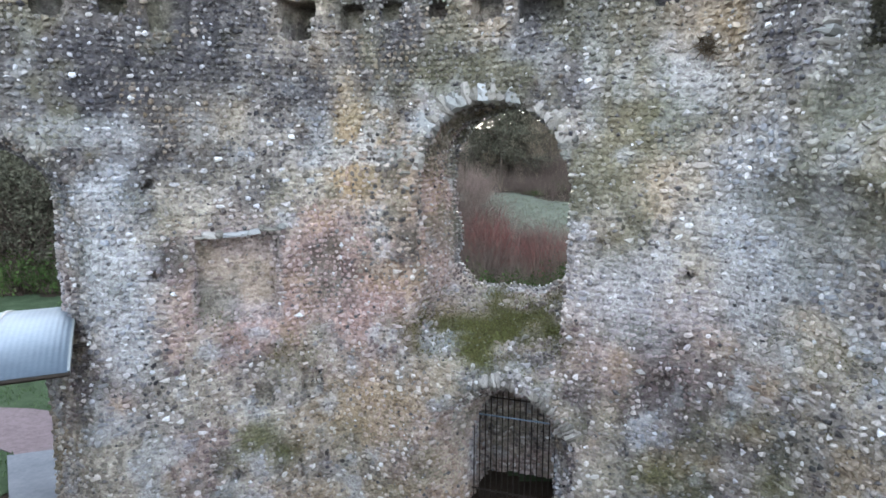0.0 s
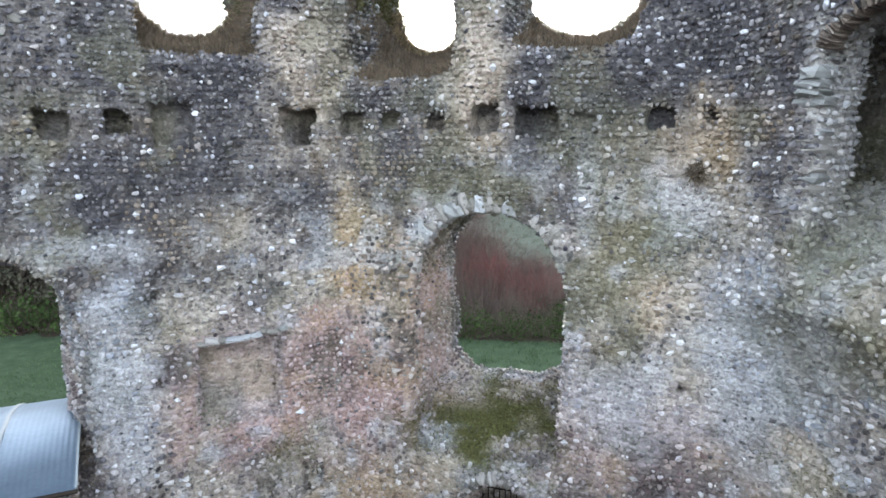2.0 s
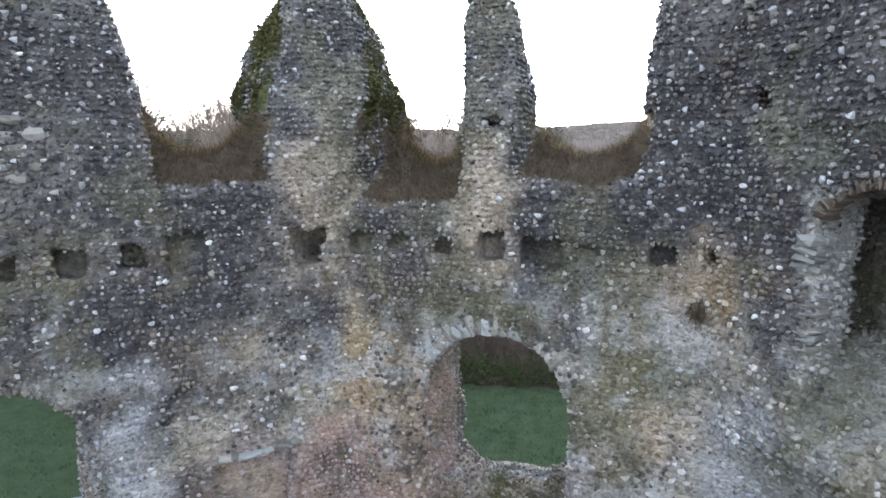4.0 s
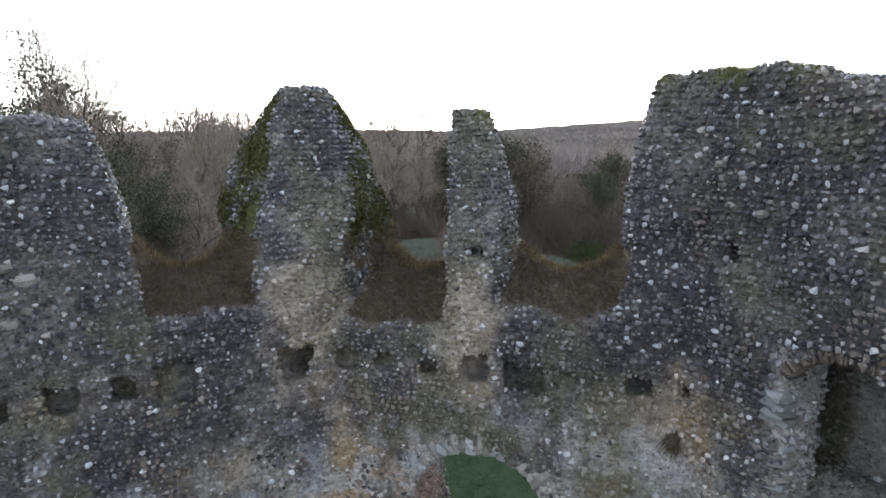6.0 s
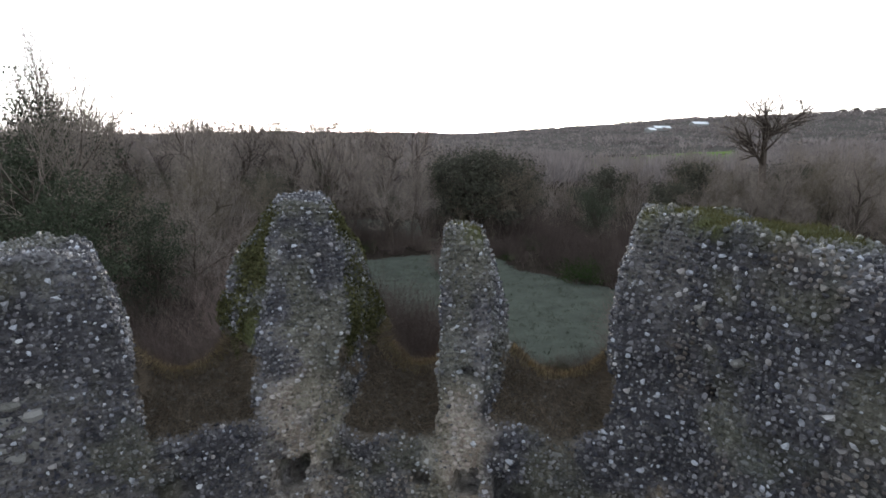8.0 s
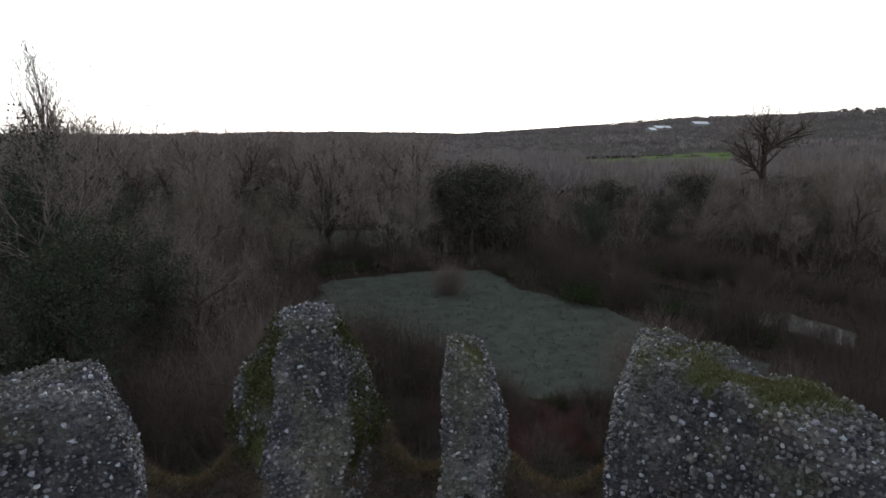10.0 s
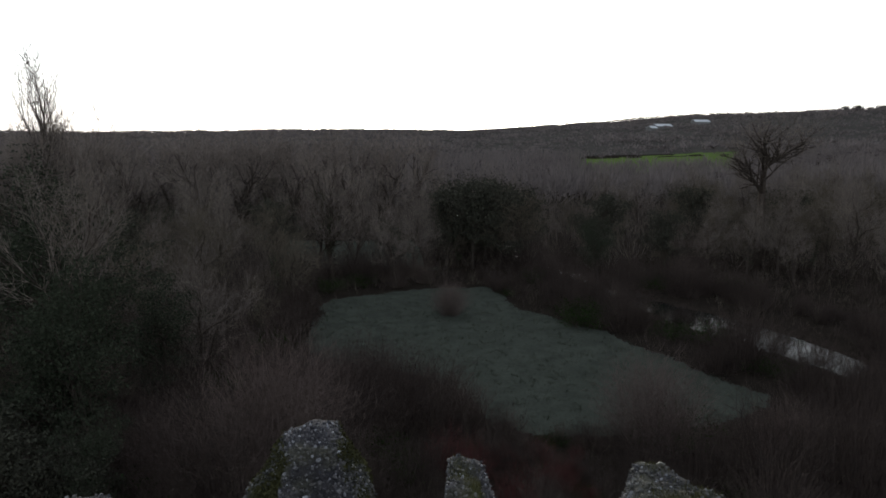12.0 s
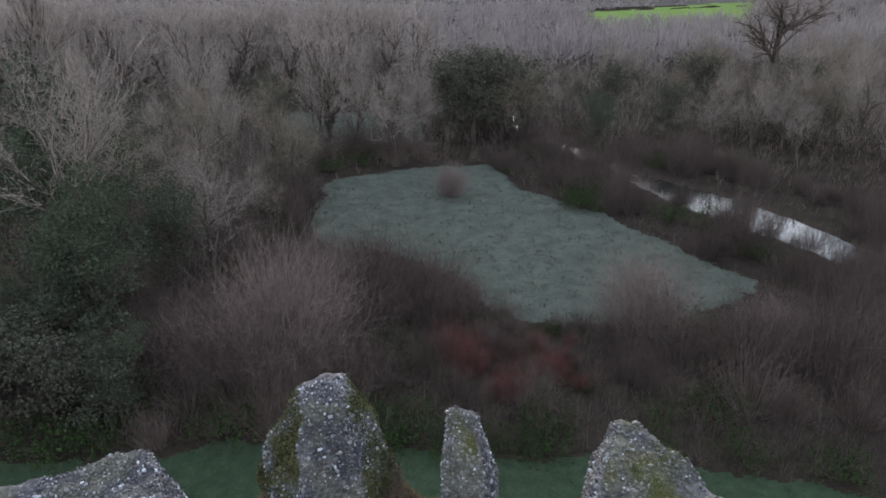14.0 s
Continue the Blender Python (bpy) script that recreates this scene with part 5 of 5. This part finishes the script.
OCT_F = np.array([(0, 2, 4), (2, 1, 4), (1, 3, 4), (3, 0, 4), (2, 0, 5), (1, 2, 5), (3, 1, 5), (0, 3, 5)])
CP, CN, CV, _ = scatter(32000, lambda P, v: np.full(len(P), 0.06), seen_side, srng)
ck = len(CP)
ch = np.exp(srng.normal(0, 0.35, ck))[:, None] * np.array([0.028, 0.020, 0.024])
V = (CP + CN * 0.012)[:, None, :] + np.einsum("nij,njk->nik", OCT[None] * srng.uniform(0.6, 1.3, (ck, 6, 1)) * ch[:, None, :], frames(CN, srng, 0.5))
F = OCT_F[None] + (np.arange(ck) * 6)[:, None, None]
tagged(part("flint_chips", mesh_from("flint_chips", V.reshape(-1, 3), F.reshape(-1, 3), [CHIP], smooth=False), keep), kind="stuff")
flint_meshes = [mesh_from("flint", s, ICO_F, [FLINT_ONE], smooth=False) for s in SHAPES]
for k in np.nonzero(single)[0]:
    ob = part("flint", flint_meshes[shape_id[k]], keep)
    R = Matrix([[FR[k][r][c] for r in range(3)] for c in range(3)]).to_4x4()
    ob.matrix_basis = Matrix.Translation(FP[k]) @ R @ Matrix.Diagonal((*half[k], 1))


def worn_block(seed):
    """A rough block of about unit size with worn corners and uneven faces."""
    r = random.Random(seed)
    bm = bmesh.new()
    bmesh.ops.create_cube(bm, size=1.0)
    bmesh.ops.subdivide_edges(bm, edges=bm.edges[:], cuts=1, use_grid_fill=True)
    for v in bm.verts:
        v.co = v.co.lerp(v.co.normalized() * 0.58, 0.55) + Vector((r.uniform(-1, 1), r.uniform(-1, 1), r.uniform(-1, 1))) * 0.085
    me = bpy.data.meshes.new("block")
    bm.to_mesh(me)
    bm.free()
    return me


def block_set(m, first):
    out = []
    for k in range(5):
        me = worn_block(first + k)
        me.materials.append(m)
        out.append(me)
    return out


TILE_STONE = flint_material("thin_arch_stone", False, [(0.0, (0.07, 0.052, 0.042)), (0.6, (0.16, 0.125, 0.10)), (1.0, (0.27, 0.23, 0.20))])
GREY_STONE = flint_material("grey_arch_stone", False, [(0.0, (0.15, 0.145, 0.13)), (0.6, (0.29, 0.28, 0.265)), (1.0, (0.46, 0.45, 0.44))])
PALE_BLOCKS, TILE_BLOCKS, GREY_BLOCKS = block_set(DRESSED, 1), block_set(TILE_STONE, 11), block_set(GREY_STONE, 21)
brng = random.Random(5)


def set_stone(name, meshes, which, u, w, z, size, spin=0.0, yaw=0.0):
    """A stone set into a side of the keep; size: along the wall, into it, and up."""
    nrm, tan, ap, c = FACETS[which]
    heading = math.degrees(math.atan2(tan[1], tan[0]))
    p = on_facet(which, u, w, z)
    ob = part(name, brng.choice(meshes), keep)
    ob.matrix_basis = pose(p.x, p.y, p.z, 0, 0, heading + yaw) @ pose(0, 0, 0, 0, spin, 0) @ Matrix.Diagonal((*size, 1))
    return ob


def arch_ring(name, meshes, which, mid, half_w, spring, rise, w, n, radial, thick, deep, a0=0.0, a1=180.0):
    for k in range(n):
        a = radians(a0 + (a1 - a0) * (k + 0.5) / n)
        rr = radial * brng.uniform(0.7, 1.25)
        nx, nz = math.cos(a) / half_w, math.sin(a) / rise
        ln = math.hypot(nx, nz)
        nx, nz = nx / ln, nz / ln
        u, z = mid + half_w * math.cos(a) + nx * rr * 0.42, spring + rise * math.sin(a) + nz * rr * 0.42
        kind = meshes if meshes is TILE_BLOCKS or brng.random() < 0.5 else GREY_BLOCKS
        set_stone(name, kind, which, u, w + brng.uniform(0.0, 0.07), z, (thick * brng.uniform(1.05, 1.45), deep, rr * 1.15), math.degrees(math.atan2(nx, nz)) + brng.uniform(-5, 5), brng.uniform(-8, 8))


arch_ring("arch_stone", GREY_BLOCKS, "R", 2.54, 1.17, 5.72, 1.1, 0.175, 10, 0.29, 0.16, 0.34, 12, 62)
arch_ring("arch_stone", PALE_BLOCKS, "R", 2.54, 1.17, 5.72, 1.1, 0.155, 15, 0.25, 0.15, 0.34, 62, 150)
arch_ring("arch_stone", GREY_BLOCKS, "R", 2.54, 1.17, 5.72, 1.1, 0.19, 4, 0.18, 0.14, 0.34, 150, 176)
arch_ring("arch_stone", GREY_BLOCKS, "R", 2.74, 1.24, 1.0, 1.44, 0.13, 46, 0.20, 0.075, 0.28, 28, 152)
arch_ring("arch_stone", GREY_BLOCKS, "R", 2.76, 1.0, 1.0, 1.28, 0.45, 34, 0.17, 0.075, 0.34, 28, 152)
arch_ring("arch_stone", GREY_BLOCKS, "L", -5.0, 1.38, 5.2, 1.18, 0.14, 24, 0.20, 0.11, 0.3, 5, 120)
arch_ring("arch_tile", TILE_BLOCKS, "3", 2.2, 0.78, 8.7, 0.55, 0.26, 40, 0.16, 0.04, 0.35, 15, 165)
# dressed corner of the embrasure on the third side
z = 7.25
while z < 8.66:
    h = brng.uniform(0.06, 0.16)
    if brng.random() < 0.25:
        z += h
        continue
    set_stone("quoin", PALE_BLOCKS if brng.random() < 0.7 else GREY_BLOCKS, "3", 1.36 + brng.uniform(-0.06, 0.05), 0.24 + brng.uniform(-0.03, 0.03), z + h / 2, (brng.uniform(0.2, 0.42), 0.36, h * 0.98), brng.uniform(-4, 4), brng.uniform(-8, 8))
    z += h
# stones over the niche and at the window's springing
u = -2.2
for wd in (0.13, 0.2, 0.1, 0.24, 0.12, 0.17, 0.09, 0.2, 0.1):
    set_stone("lintel_stone", PALE_BLOCKS if brng.random() < 0.5 else GREY_BLOCKS, "L", u + wd / 2, 0.04 + brng.uniform(-0.02, 0.03), 4.80 + 0.06 * (u + 2.2) + brng.uniform(-0.03, 0.03), (wd * 1.2, 0.26, brng.uniform(0.06, 0.12)), brng.uniform(-10, 10), brng.uniform(-12, 12))
    u += wd
for u, z, wd, h in ((3.92, 5.95, 0.36, 0.2), (3.90, 5.74, 0.4, 0.08), (3.80, 6.22, 0.24, 0.24), (1.22, 5.9, 0.22, 0.09), (1.16, 5.72, 0.28, 0.08), (1.2, 5.5, 0.2, 0.08)):
    set_stone("springer_stone", GREY_BLOCKS, "R", u, 0.17, z, (wd, 0.3, h), brng.uniform(-6, 6))
for which, u, z, wd, h in (("R", 3.9, 7.25, 0.1, 0.16), ("L", -0.4, 5.6, 0.16, 0.12), ("R", 0.9, 7.15, 0.16, 0.1), ("L", -3.3, 4.1, 0.2, 0.13), ("3", 0.3, 11.4, 0.14, 0.11), ("3", 0.36, 11.22, 0.07, 0.12), ("3", 0.95, 10.8, 0.16, 0.13)):
    set_stone("pale_stone", GREY_BLOCKS if u > 3 or z > 7 else PALE_BLOCKS, which, u, 0.17 if z > 7 else 0.06, z, (wd * 0.8, 0.22, h * 0.75), brng.uniform(-15, 15), brng.uniform(-10, 10))
for k in range(22):
    row = k // 4
    set_stone("ashlar", GREY_BLOCKS, "L", -5.35 + 0.34 * (k % 4) + 0.17 * (row % 2) + brng.uniform(-0.05, 0.05), 0.26, 9.25 + 0.19 * row + brng.uniform(-0.02, 0.02), (brng.uniform(0.2, 0.36), 0.28, brng.uniform(0.13, 0.18)), brng.uniform(-3, 3))

# ---- ivy, moss and dead grass on the keep ----
DEAD = plain_material("dead_grass", (0.07, 0.057, 0.045), (0.165, 0.135, 0.106), 1.2, relief=0, island=0.35)
STRAW = plain_material("straw_grass", (0.12, 0.097, 0.062), (0.25, 0.208, 0.14), 1.2, relief=0, island=0.35)
sn, sl = STRAW.node_tree.nodes, STRAW.node_tree.links
thin, blend = sn.new("ShaderNodeBsdfTranslucent"), sn.new("ShaderNodeMixShader")
thin.inputs[0].default_value, blend.inputs[0].default_value = (0.58, 0.48, 0.31, 1), 0.45
sl.new(sn["Principled BSDF"].outputs[0], blend.inputs[1])
sl.new(thin.outputs[0], blend.inputs[2])
sl.new(blend.outputs[0], sn["Material Output"].inputs[0])
MOSSY = plain_material("moss_blades", (0.044, 0.044, 0.02), (0.108, 0.102, 0.048), 1.5, relief=0, island=0.35)
cu_R, cu_L = (tc[:, :2] - C_0) @ T_R, (tc[:, :2] - C_0) @ T_L
cw = np.maximum((tc[:, :2] - KEEP) @ N_R - AP_R, (tc[:, :2] - KEEP) @ N_L - AP_L)
tz = tc[:, 2]


def pick_faces(weight, count, r):
    w = area * weight
    k = r.choice(len(tri), count, p=w / w.sum())
    a, b = r.uniform(0, 1, (2, count))
    flip = a + b > 1
    a, b = np.where(flip, 1 - a, a), np.where(flip, 1 - b, b)
    return KV[tri[k, 0]] + e1[k] * a[:, None] + e2[k] * b[:, None], tn[k]


on_pillar = (cu_L > -1.6) & (cu_R < 0.6) & (tz > 9.9)
patchy = np.clip(0.75 + 1.2 * lattice(tc, 0.6, 61), 0, 1)
flank_f = STAIN_LIGHT["moss"][tri[:, 0]] * on_pillar
IVY_WALL = plain_material("olive_ivy", (0.034, 0.036, 0.018), (0.086, 0.084, 0.042), 1.8, relief=0, island=0.45)
IP, IN = pick_faces(flank_f * patchy * (np.abs(tn[:, 2]) < 0.8), 12000, srng)
lf = leaves(IP + IN * srng.uniform(0.0, 0.07, (12000, 1)), IN, 0.06, srng)
tagged(new("ivy", mesh_from("ivy", *lf, [IVY_WALL], smooth=False)), "olive-green moss and ivy on the flanks of a broken pier", "ivy", kind="stuff")


def blades(name, weight, count, lo, hi, width, droop, material, label, category):
    P, N = pick_faces(weight, count, srng)
    inward = np.concatenate([KEEP - P[:, :2], np.zeros((count, 1))], 1)
    inward /= np.linalg.norm(inward, axis=1, keepdims=True)
    d = N * 0.7 + np.array([0, 0, 0.5 - droop]) + inward * droop + srng.normal(size=(count, 3)) * 0.35
    d /= np.linalg.norm(d, axis=1, keepdims=True)
    return tagged(new(name, mesh_from(name, *spikes(P, P + d * srng.uniform(lo, hi, (count, 1)), width, srng), [material], smooth=False)), label, category, kind="stuff")


earth_f = STAIN_LIGHT["earth"][tri[:, 0]]
moss_f = STAIN_LIGHT["moss"][tri[:, 0]]
blades("dead_grass", earth_f * (tn[:, 2] > 0.1), 11000, 0.10, 0.30, 0.006, 0.55, DEAD, "matted brown dead grass on the broken sills", "grass")
blades("lip_grass", earth_f * (tn[:, 2] > 0.2) * (cw > 1.75), 4500, 0.05, 0.17, 0.006, 0.0, STRAW, "straw-coloured grass fringe on the sills' outer lip", "grass")
blades("wall_top_grass", moss_f * (tz > 12) * (tn[:, 2] > 0.4), 3500, 0.03, 0.10, 0.006, 0.0, MOSSY, "yellow-green grass and moss on the wall top", "grass")
blades("sill_moss", moss_f * (tz > 2.6) * (tz < 3.9) * (cw < 2.2), 6000, 0.02, 0.07, 0.008, 0.2, MOSSY, "green moss on the window's sloping sill", "moss")
tuft = (np.hypot(cu_R - 5.45, tz - 7.45) < 0.12) & (cw < 0.3)
blades("dead_fern", tuft * 1.0, 140, 0.15, 0.45, 0.008, 0.9, DEAD, "withered brown fern hanging from the wall", "fern")
# ---- iron grille, curved canopy, closing walls ----
IRON = plain_material("rusted_iron", (0.00792, 0.00726, 0.00726), (0.033, 0.02508, 0.0198), 12, rough=0.6, relief=0.3, dist=0.003)
IRON.node_tree.nodes["Principled BSDF"].inputs["Metallic"].default_value = 0.6
STEEL = plain_material("galvanised_steel", (0.085, 0.12, 0.165), (0.13, 0.17, 0.225), 3, rough=0.4, relief=0.05, dist=0.002)
STEEL.node_tree.nodes["Principled BSDF"].inputs["Metallic"].default_value = 0.6
RIM = plain_material("dull_steel_rim", (0.1452, 0.165, 0.1782), (0.2244, 0.2442, 0.264), 3, rough=0.45, relief=0)


def rod_mesh(name, material, sides=8):
    bm = bmesh.new()
    bmesh.ops.create_cone(bm, cap_ends=True, segments=sides, radius1=1, radius2=1, depth=1)
    bmesh.ops.bevel(bm, geom=[e for e in bm.edges if len(e.link_faces) == 2 and any(len(f.verts) > 4 for f in e.link_faces)], offset=0.12, segments=1, affect="EDGES")
    me = bpy.data.meshes.new(name)
    bm.to_mesh(me)
    bm.free()
    me.materials.append(material)
    return me


gate = tagged(new("iron_gate"), "dark iron bar gate closing a low arched recess", "gate")
gp = on_facet("R", 2.8, 0.86, 0.0)
gate.matrix_basis = pose(gp.x, gp.y, gp.z, 0, 0, math.degrees(math.atan2(T_R[1], T_R[0])))
bar_me, rail_me = rod_mesh("bar", IRON), rod_mesh("rail", STEEL)
for k in range(15):
    x = -0.70 + k * 0.1
    top = 0.98 + 1.12 * math.sqrt(max(0.05, 1 - (x / 0.76) ** 2)) - 0.03
    b = part("bar", bar_me, gate)
    b.matrix_basis = pose(x, 0, top / 2, 0, 0, 20 * k) @ Matrix.Diagonal((0.011, 0.011, top, 1))
for z, m, span in ((1.60, rail_me, 1.22), (1.93, bar_me, 0.84), (0.22, bar_me, 1.46)):
    r = part("rail", m, gate)
    r.matrix_basis = pose(0, -0.018, z, 0, 90, 0) @ Matrix.Diagonal((0.013, 0.02, span, 1))

# curved sheet-metal canopy in the doorway
canopy = tagged(new("metal_canopy"), "curved corrugated silver metal canopy over the doorway", "canopy")
cp = on_facet("L", -3.9, 0, 0)
canopy.matrix_basis = pose(cp.x, cp.y, 0, 0, 0, math.degrees(math.atan2(T_L[1], T_L[0])))
W0, W1, EDGE_Z, RISE = -0.75, 2.95, 3.22, 0.36


def vault(t):
    s = 2 * t - 1
    return W0 + (W1 - W0) * t, EDGE_Z + RISE * (1 - s * s)


def sheet(x0, x1, name):
    nx, nt = int((x1 - x0) / 0.0125), 28
    V, F = [], []
    for layer in (0.0, -0.012):
        for i in range(nx + 1):
            x = x0 + (x1 - x0) * i / nx
            for j in range(nt + 1):
                y, z = vault(j / nt)
                V.append((x, y, z + layer + 0.0012 * math.sin(x * math.tau / 0.075)))
    o = (nx + 1) * (nt + 1)
    for i in range(nx):
        for j in range(nt):
            a = i * (nt + 1) + j
            F += [(a, a + nt + 1, a + nt + 2, a + 1), (o + a, o + a + 1, o + a + nt + 2, o + a + nt + 1)]
    return part(name, mesh_from(name, V, F, [STEEL]), canopy)


sheet(-1.02, 0.0, "sheet")
sheet(-2.1, -1.0, "sheet")


def strip(name, x0, x1, drop, lift):
    """Edge trim that follows the vault."""
    V, F, n = [], [], 28
    for j in range(n + 1):
        y, z = vault(j / n)
        V += [(x0, y, z - drop), (x1, y, z - drop), (x1, y, z + lift), (x0, y, z + lift)]
        if j:
            a, b = 4 * j - 4, 4 * j
            F += [(a + k, a + (k + 1) % 4, b + (k + 1) % 4, b + k) for k in range(4)]
    part(name, mesh_from(name, V, F, [RIM], smooth=False), canopy, "dull grey metal edge trim")


strip("edge_trim", 0.0, 0.03, 0.06, 0.02)
strip("seam_strip", -1.03, -0.98, 0.0, 0.022)


def bar_between(name, p0, p1, r):
    d = Vector(p1) - Vector(p0)
    ob = part(name, bar_me, canopy)
    ob.matrix_basis = Matrix.Translation((Vector(p0) + Vector(p1)) / 2) @ d.to_track_quat("Z", "Y").to_matrix().to_4x4() @ Matrix.Diagonal((r, r, d.length, 1))


bar_between("gutter_rail", (-2.1, W0, EDGE_Z - 0.03), (0.03, W0, EDGE_Z - 0.03), 0.035)
bar_between("gutter_rail", (-2.1, W1, EDGE_Z - 0.03), (0.03, W1, EDGE_Z - 0.03), 0.035)
for y in (0.3, 1.2, 2.2):
    bar_between("bracket", (-0.4, y, EDGE_Z + 0.05), (0.4, y, EDGE_Z + 0.05), 0.025)

# remaining sides of the octagon, lower and plain, behind the camera
for k, (deg, high) in enumerate(((109.5, 7.5), (154.5, 6.0), (199.5, 5.0), (244.5, 6.0), (289.5, 8.0))):
    nrm = compass(deg)
    tan = np.array([nrm[1], -nrm[0]])
    lo_, hi_ = ((-3.1, 3.4) if k else (-3.4, 3.1))
    n = 60
    V, F = [], []
    for i in range(n + 1):
        s = lo_ + (hi_ - lo_) * i / n
        h = high + 0.5 * math.sin(s * 1.1 + k) + 0.25 * math.sin(s * 2.9 + 2 * k) + 0.06 * math.sin(s * 11)
        for a_, z in ((7.5, -0.2), (7.5, h), (9.95, h - 0.2), (9.95, -0.2)):
            p = KEEP + nrm * a_ + tan * s * (a_ / 7.5)
            V.append((p[0], p[1], z))
        if i:
            a, b = 4 * i - 4, 4 * i
            F += [(a + j, b + j, b + (j + 1) % 4, a + (j + 1) % 4) for j in range(4)]
    if k in (0, 4):
        continue
    tagged(new("wall_%d" % (k + 1), mesh_from("wall", V, F, [MORTAR], smooth=False)), "plain rubble side of the ruined keep", "wall", kind="structure")
# ---- far buildings on the hill ----
ROOF_PALE = plain_material("pale_roof_sheet", (0.50, 0.52, 0.55), (0.66, 0.68, 0.70), 0.2, rough=0.4, relief=0)
BARN_WALL = plain_material("grey_boarding", (0.16, 0.16, 0.155), (0.26, 0.26, 0.25), 0.3, relief=0)


def barn(x, y, length, width, eaves, ridge, turn, label):
    root = tagged(new("barn"), label, "barn")
    z0 = float(ground_height(np.array(x), np.array(y)))
    root.matrix_basis = pose(x, y, z0, 0, 0, turn)
    a, b = length / 2, width / 2
    V = [(-a, -b, -1), (a, -b, -1), (a, b, -1), (-a, b, -1), (-a, -b, eaves), (a, -b, eaves), (a, b, eaves), (-a, b, eaves), (-a, 0, ridge), (a, 0, ridge)]
    bm = bmesh.new()
    vs = [bm.verts.new(v) for v in V]
    for f in ((0, 1, 5, 4), (1, 2, 6, 9, 5), (2, 3, 7, 6), (3, 0, 4, 8, 7), (3, 2, 1, 0)):
        bm.faces.new([vs[i] for i in f])
    me = bpy.data.meshes.new("wall")
    bm.to_mesh(me)
    bm.free()
    me.materials.append(BARN_WALL)
    part("wall", me, root)
    a, b = a + 0.6, b + 0.6
    for s in (-1, 1):
        bm = bmesh.new()
        low, top = eaves - 0.3, ridge + 0.05
        vs = [bm.verts.new(v) for v in ((-a, s * b, low), (a, s * b, low), (a, 0, top), (-a, 0, top), (-a, s * b, low + 0.25), (a, s * b, low + 0.25), (a, 0, top + 0.25), (-a, 0, top + 0.25))]
        for f in ((3, 2, 1, 0), (4, 5, 6, 7), (0, 1, 5, 4), (1, 2, 6, 5), (2, 3, 7, 6), (3, 0, 4, 7)):
            bm.faces.new([vs[i] for i in f])
        bmesh.ops.recalc_face_normals(bm, faces=bm.faces[:])
        me = bpy.data.meshes.new("roof_slope")
        bm.to_mesh(me)
        bm.free()
        me.materials.append(ROOF_PALE)
        part("roof_slope", me, root, "pale sheet roof slope")


barn(455, 1206, 36, 15, 5, 9, 20, "long farm barn with a pale sheet roof")
barn(558, 1278, 34, 14, 5, 9, 15, "farm barn with a pale sheet roof on the hill")
barn(423, 1170, 22, 11, 4.5, 8, 40, "small grey barn with a pale roof")
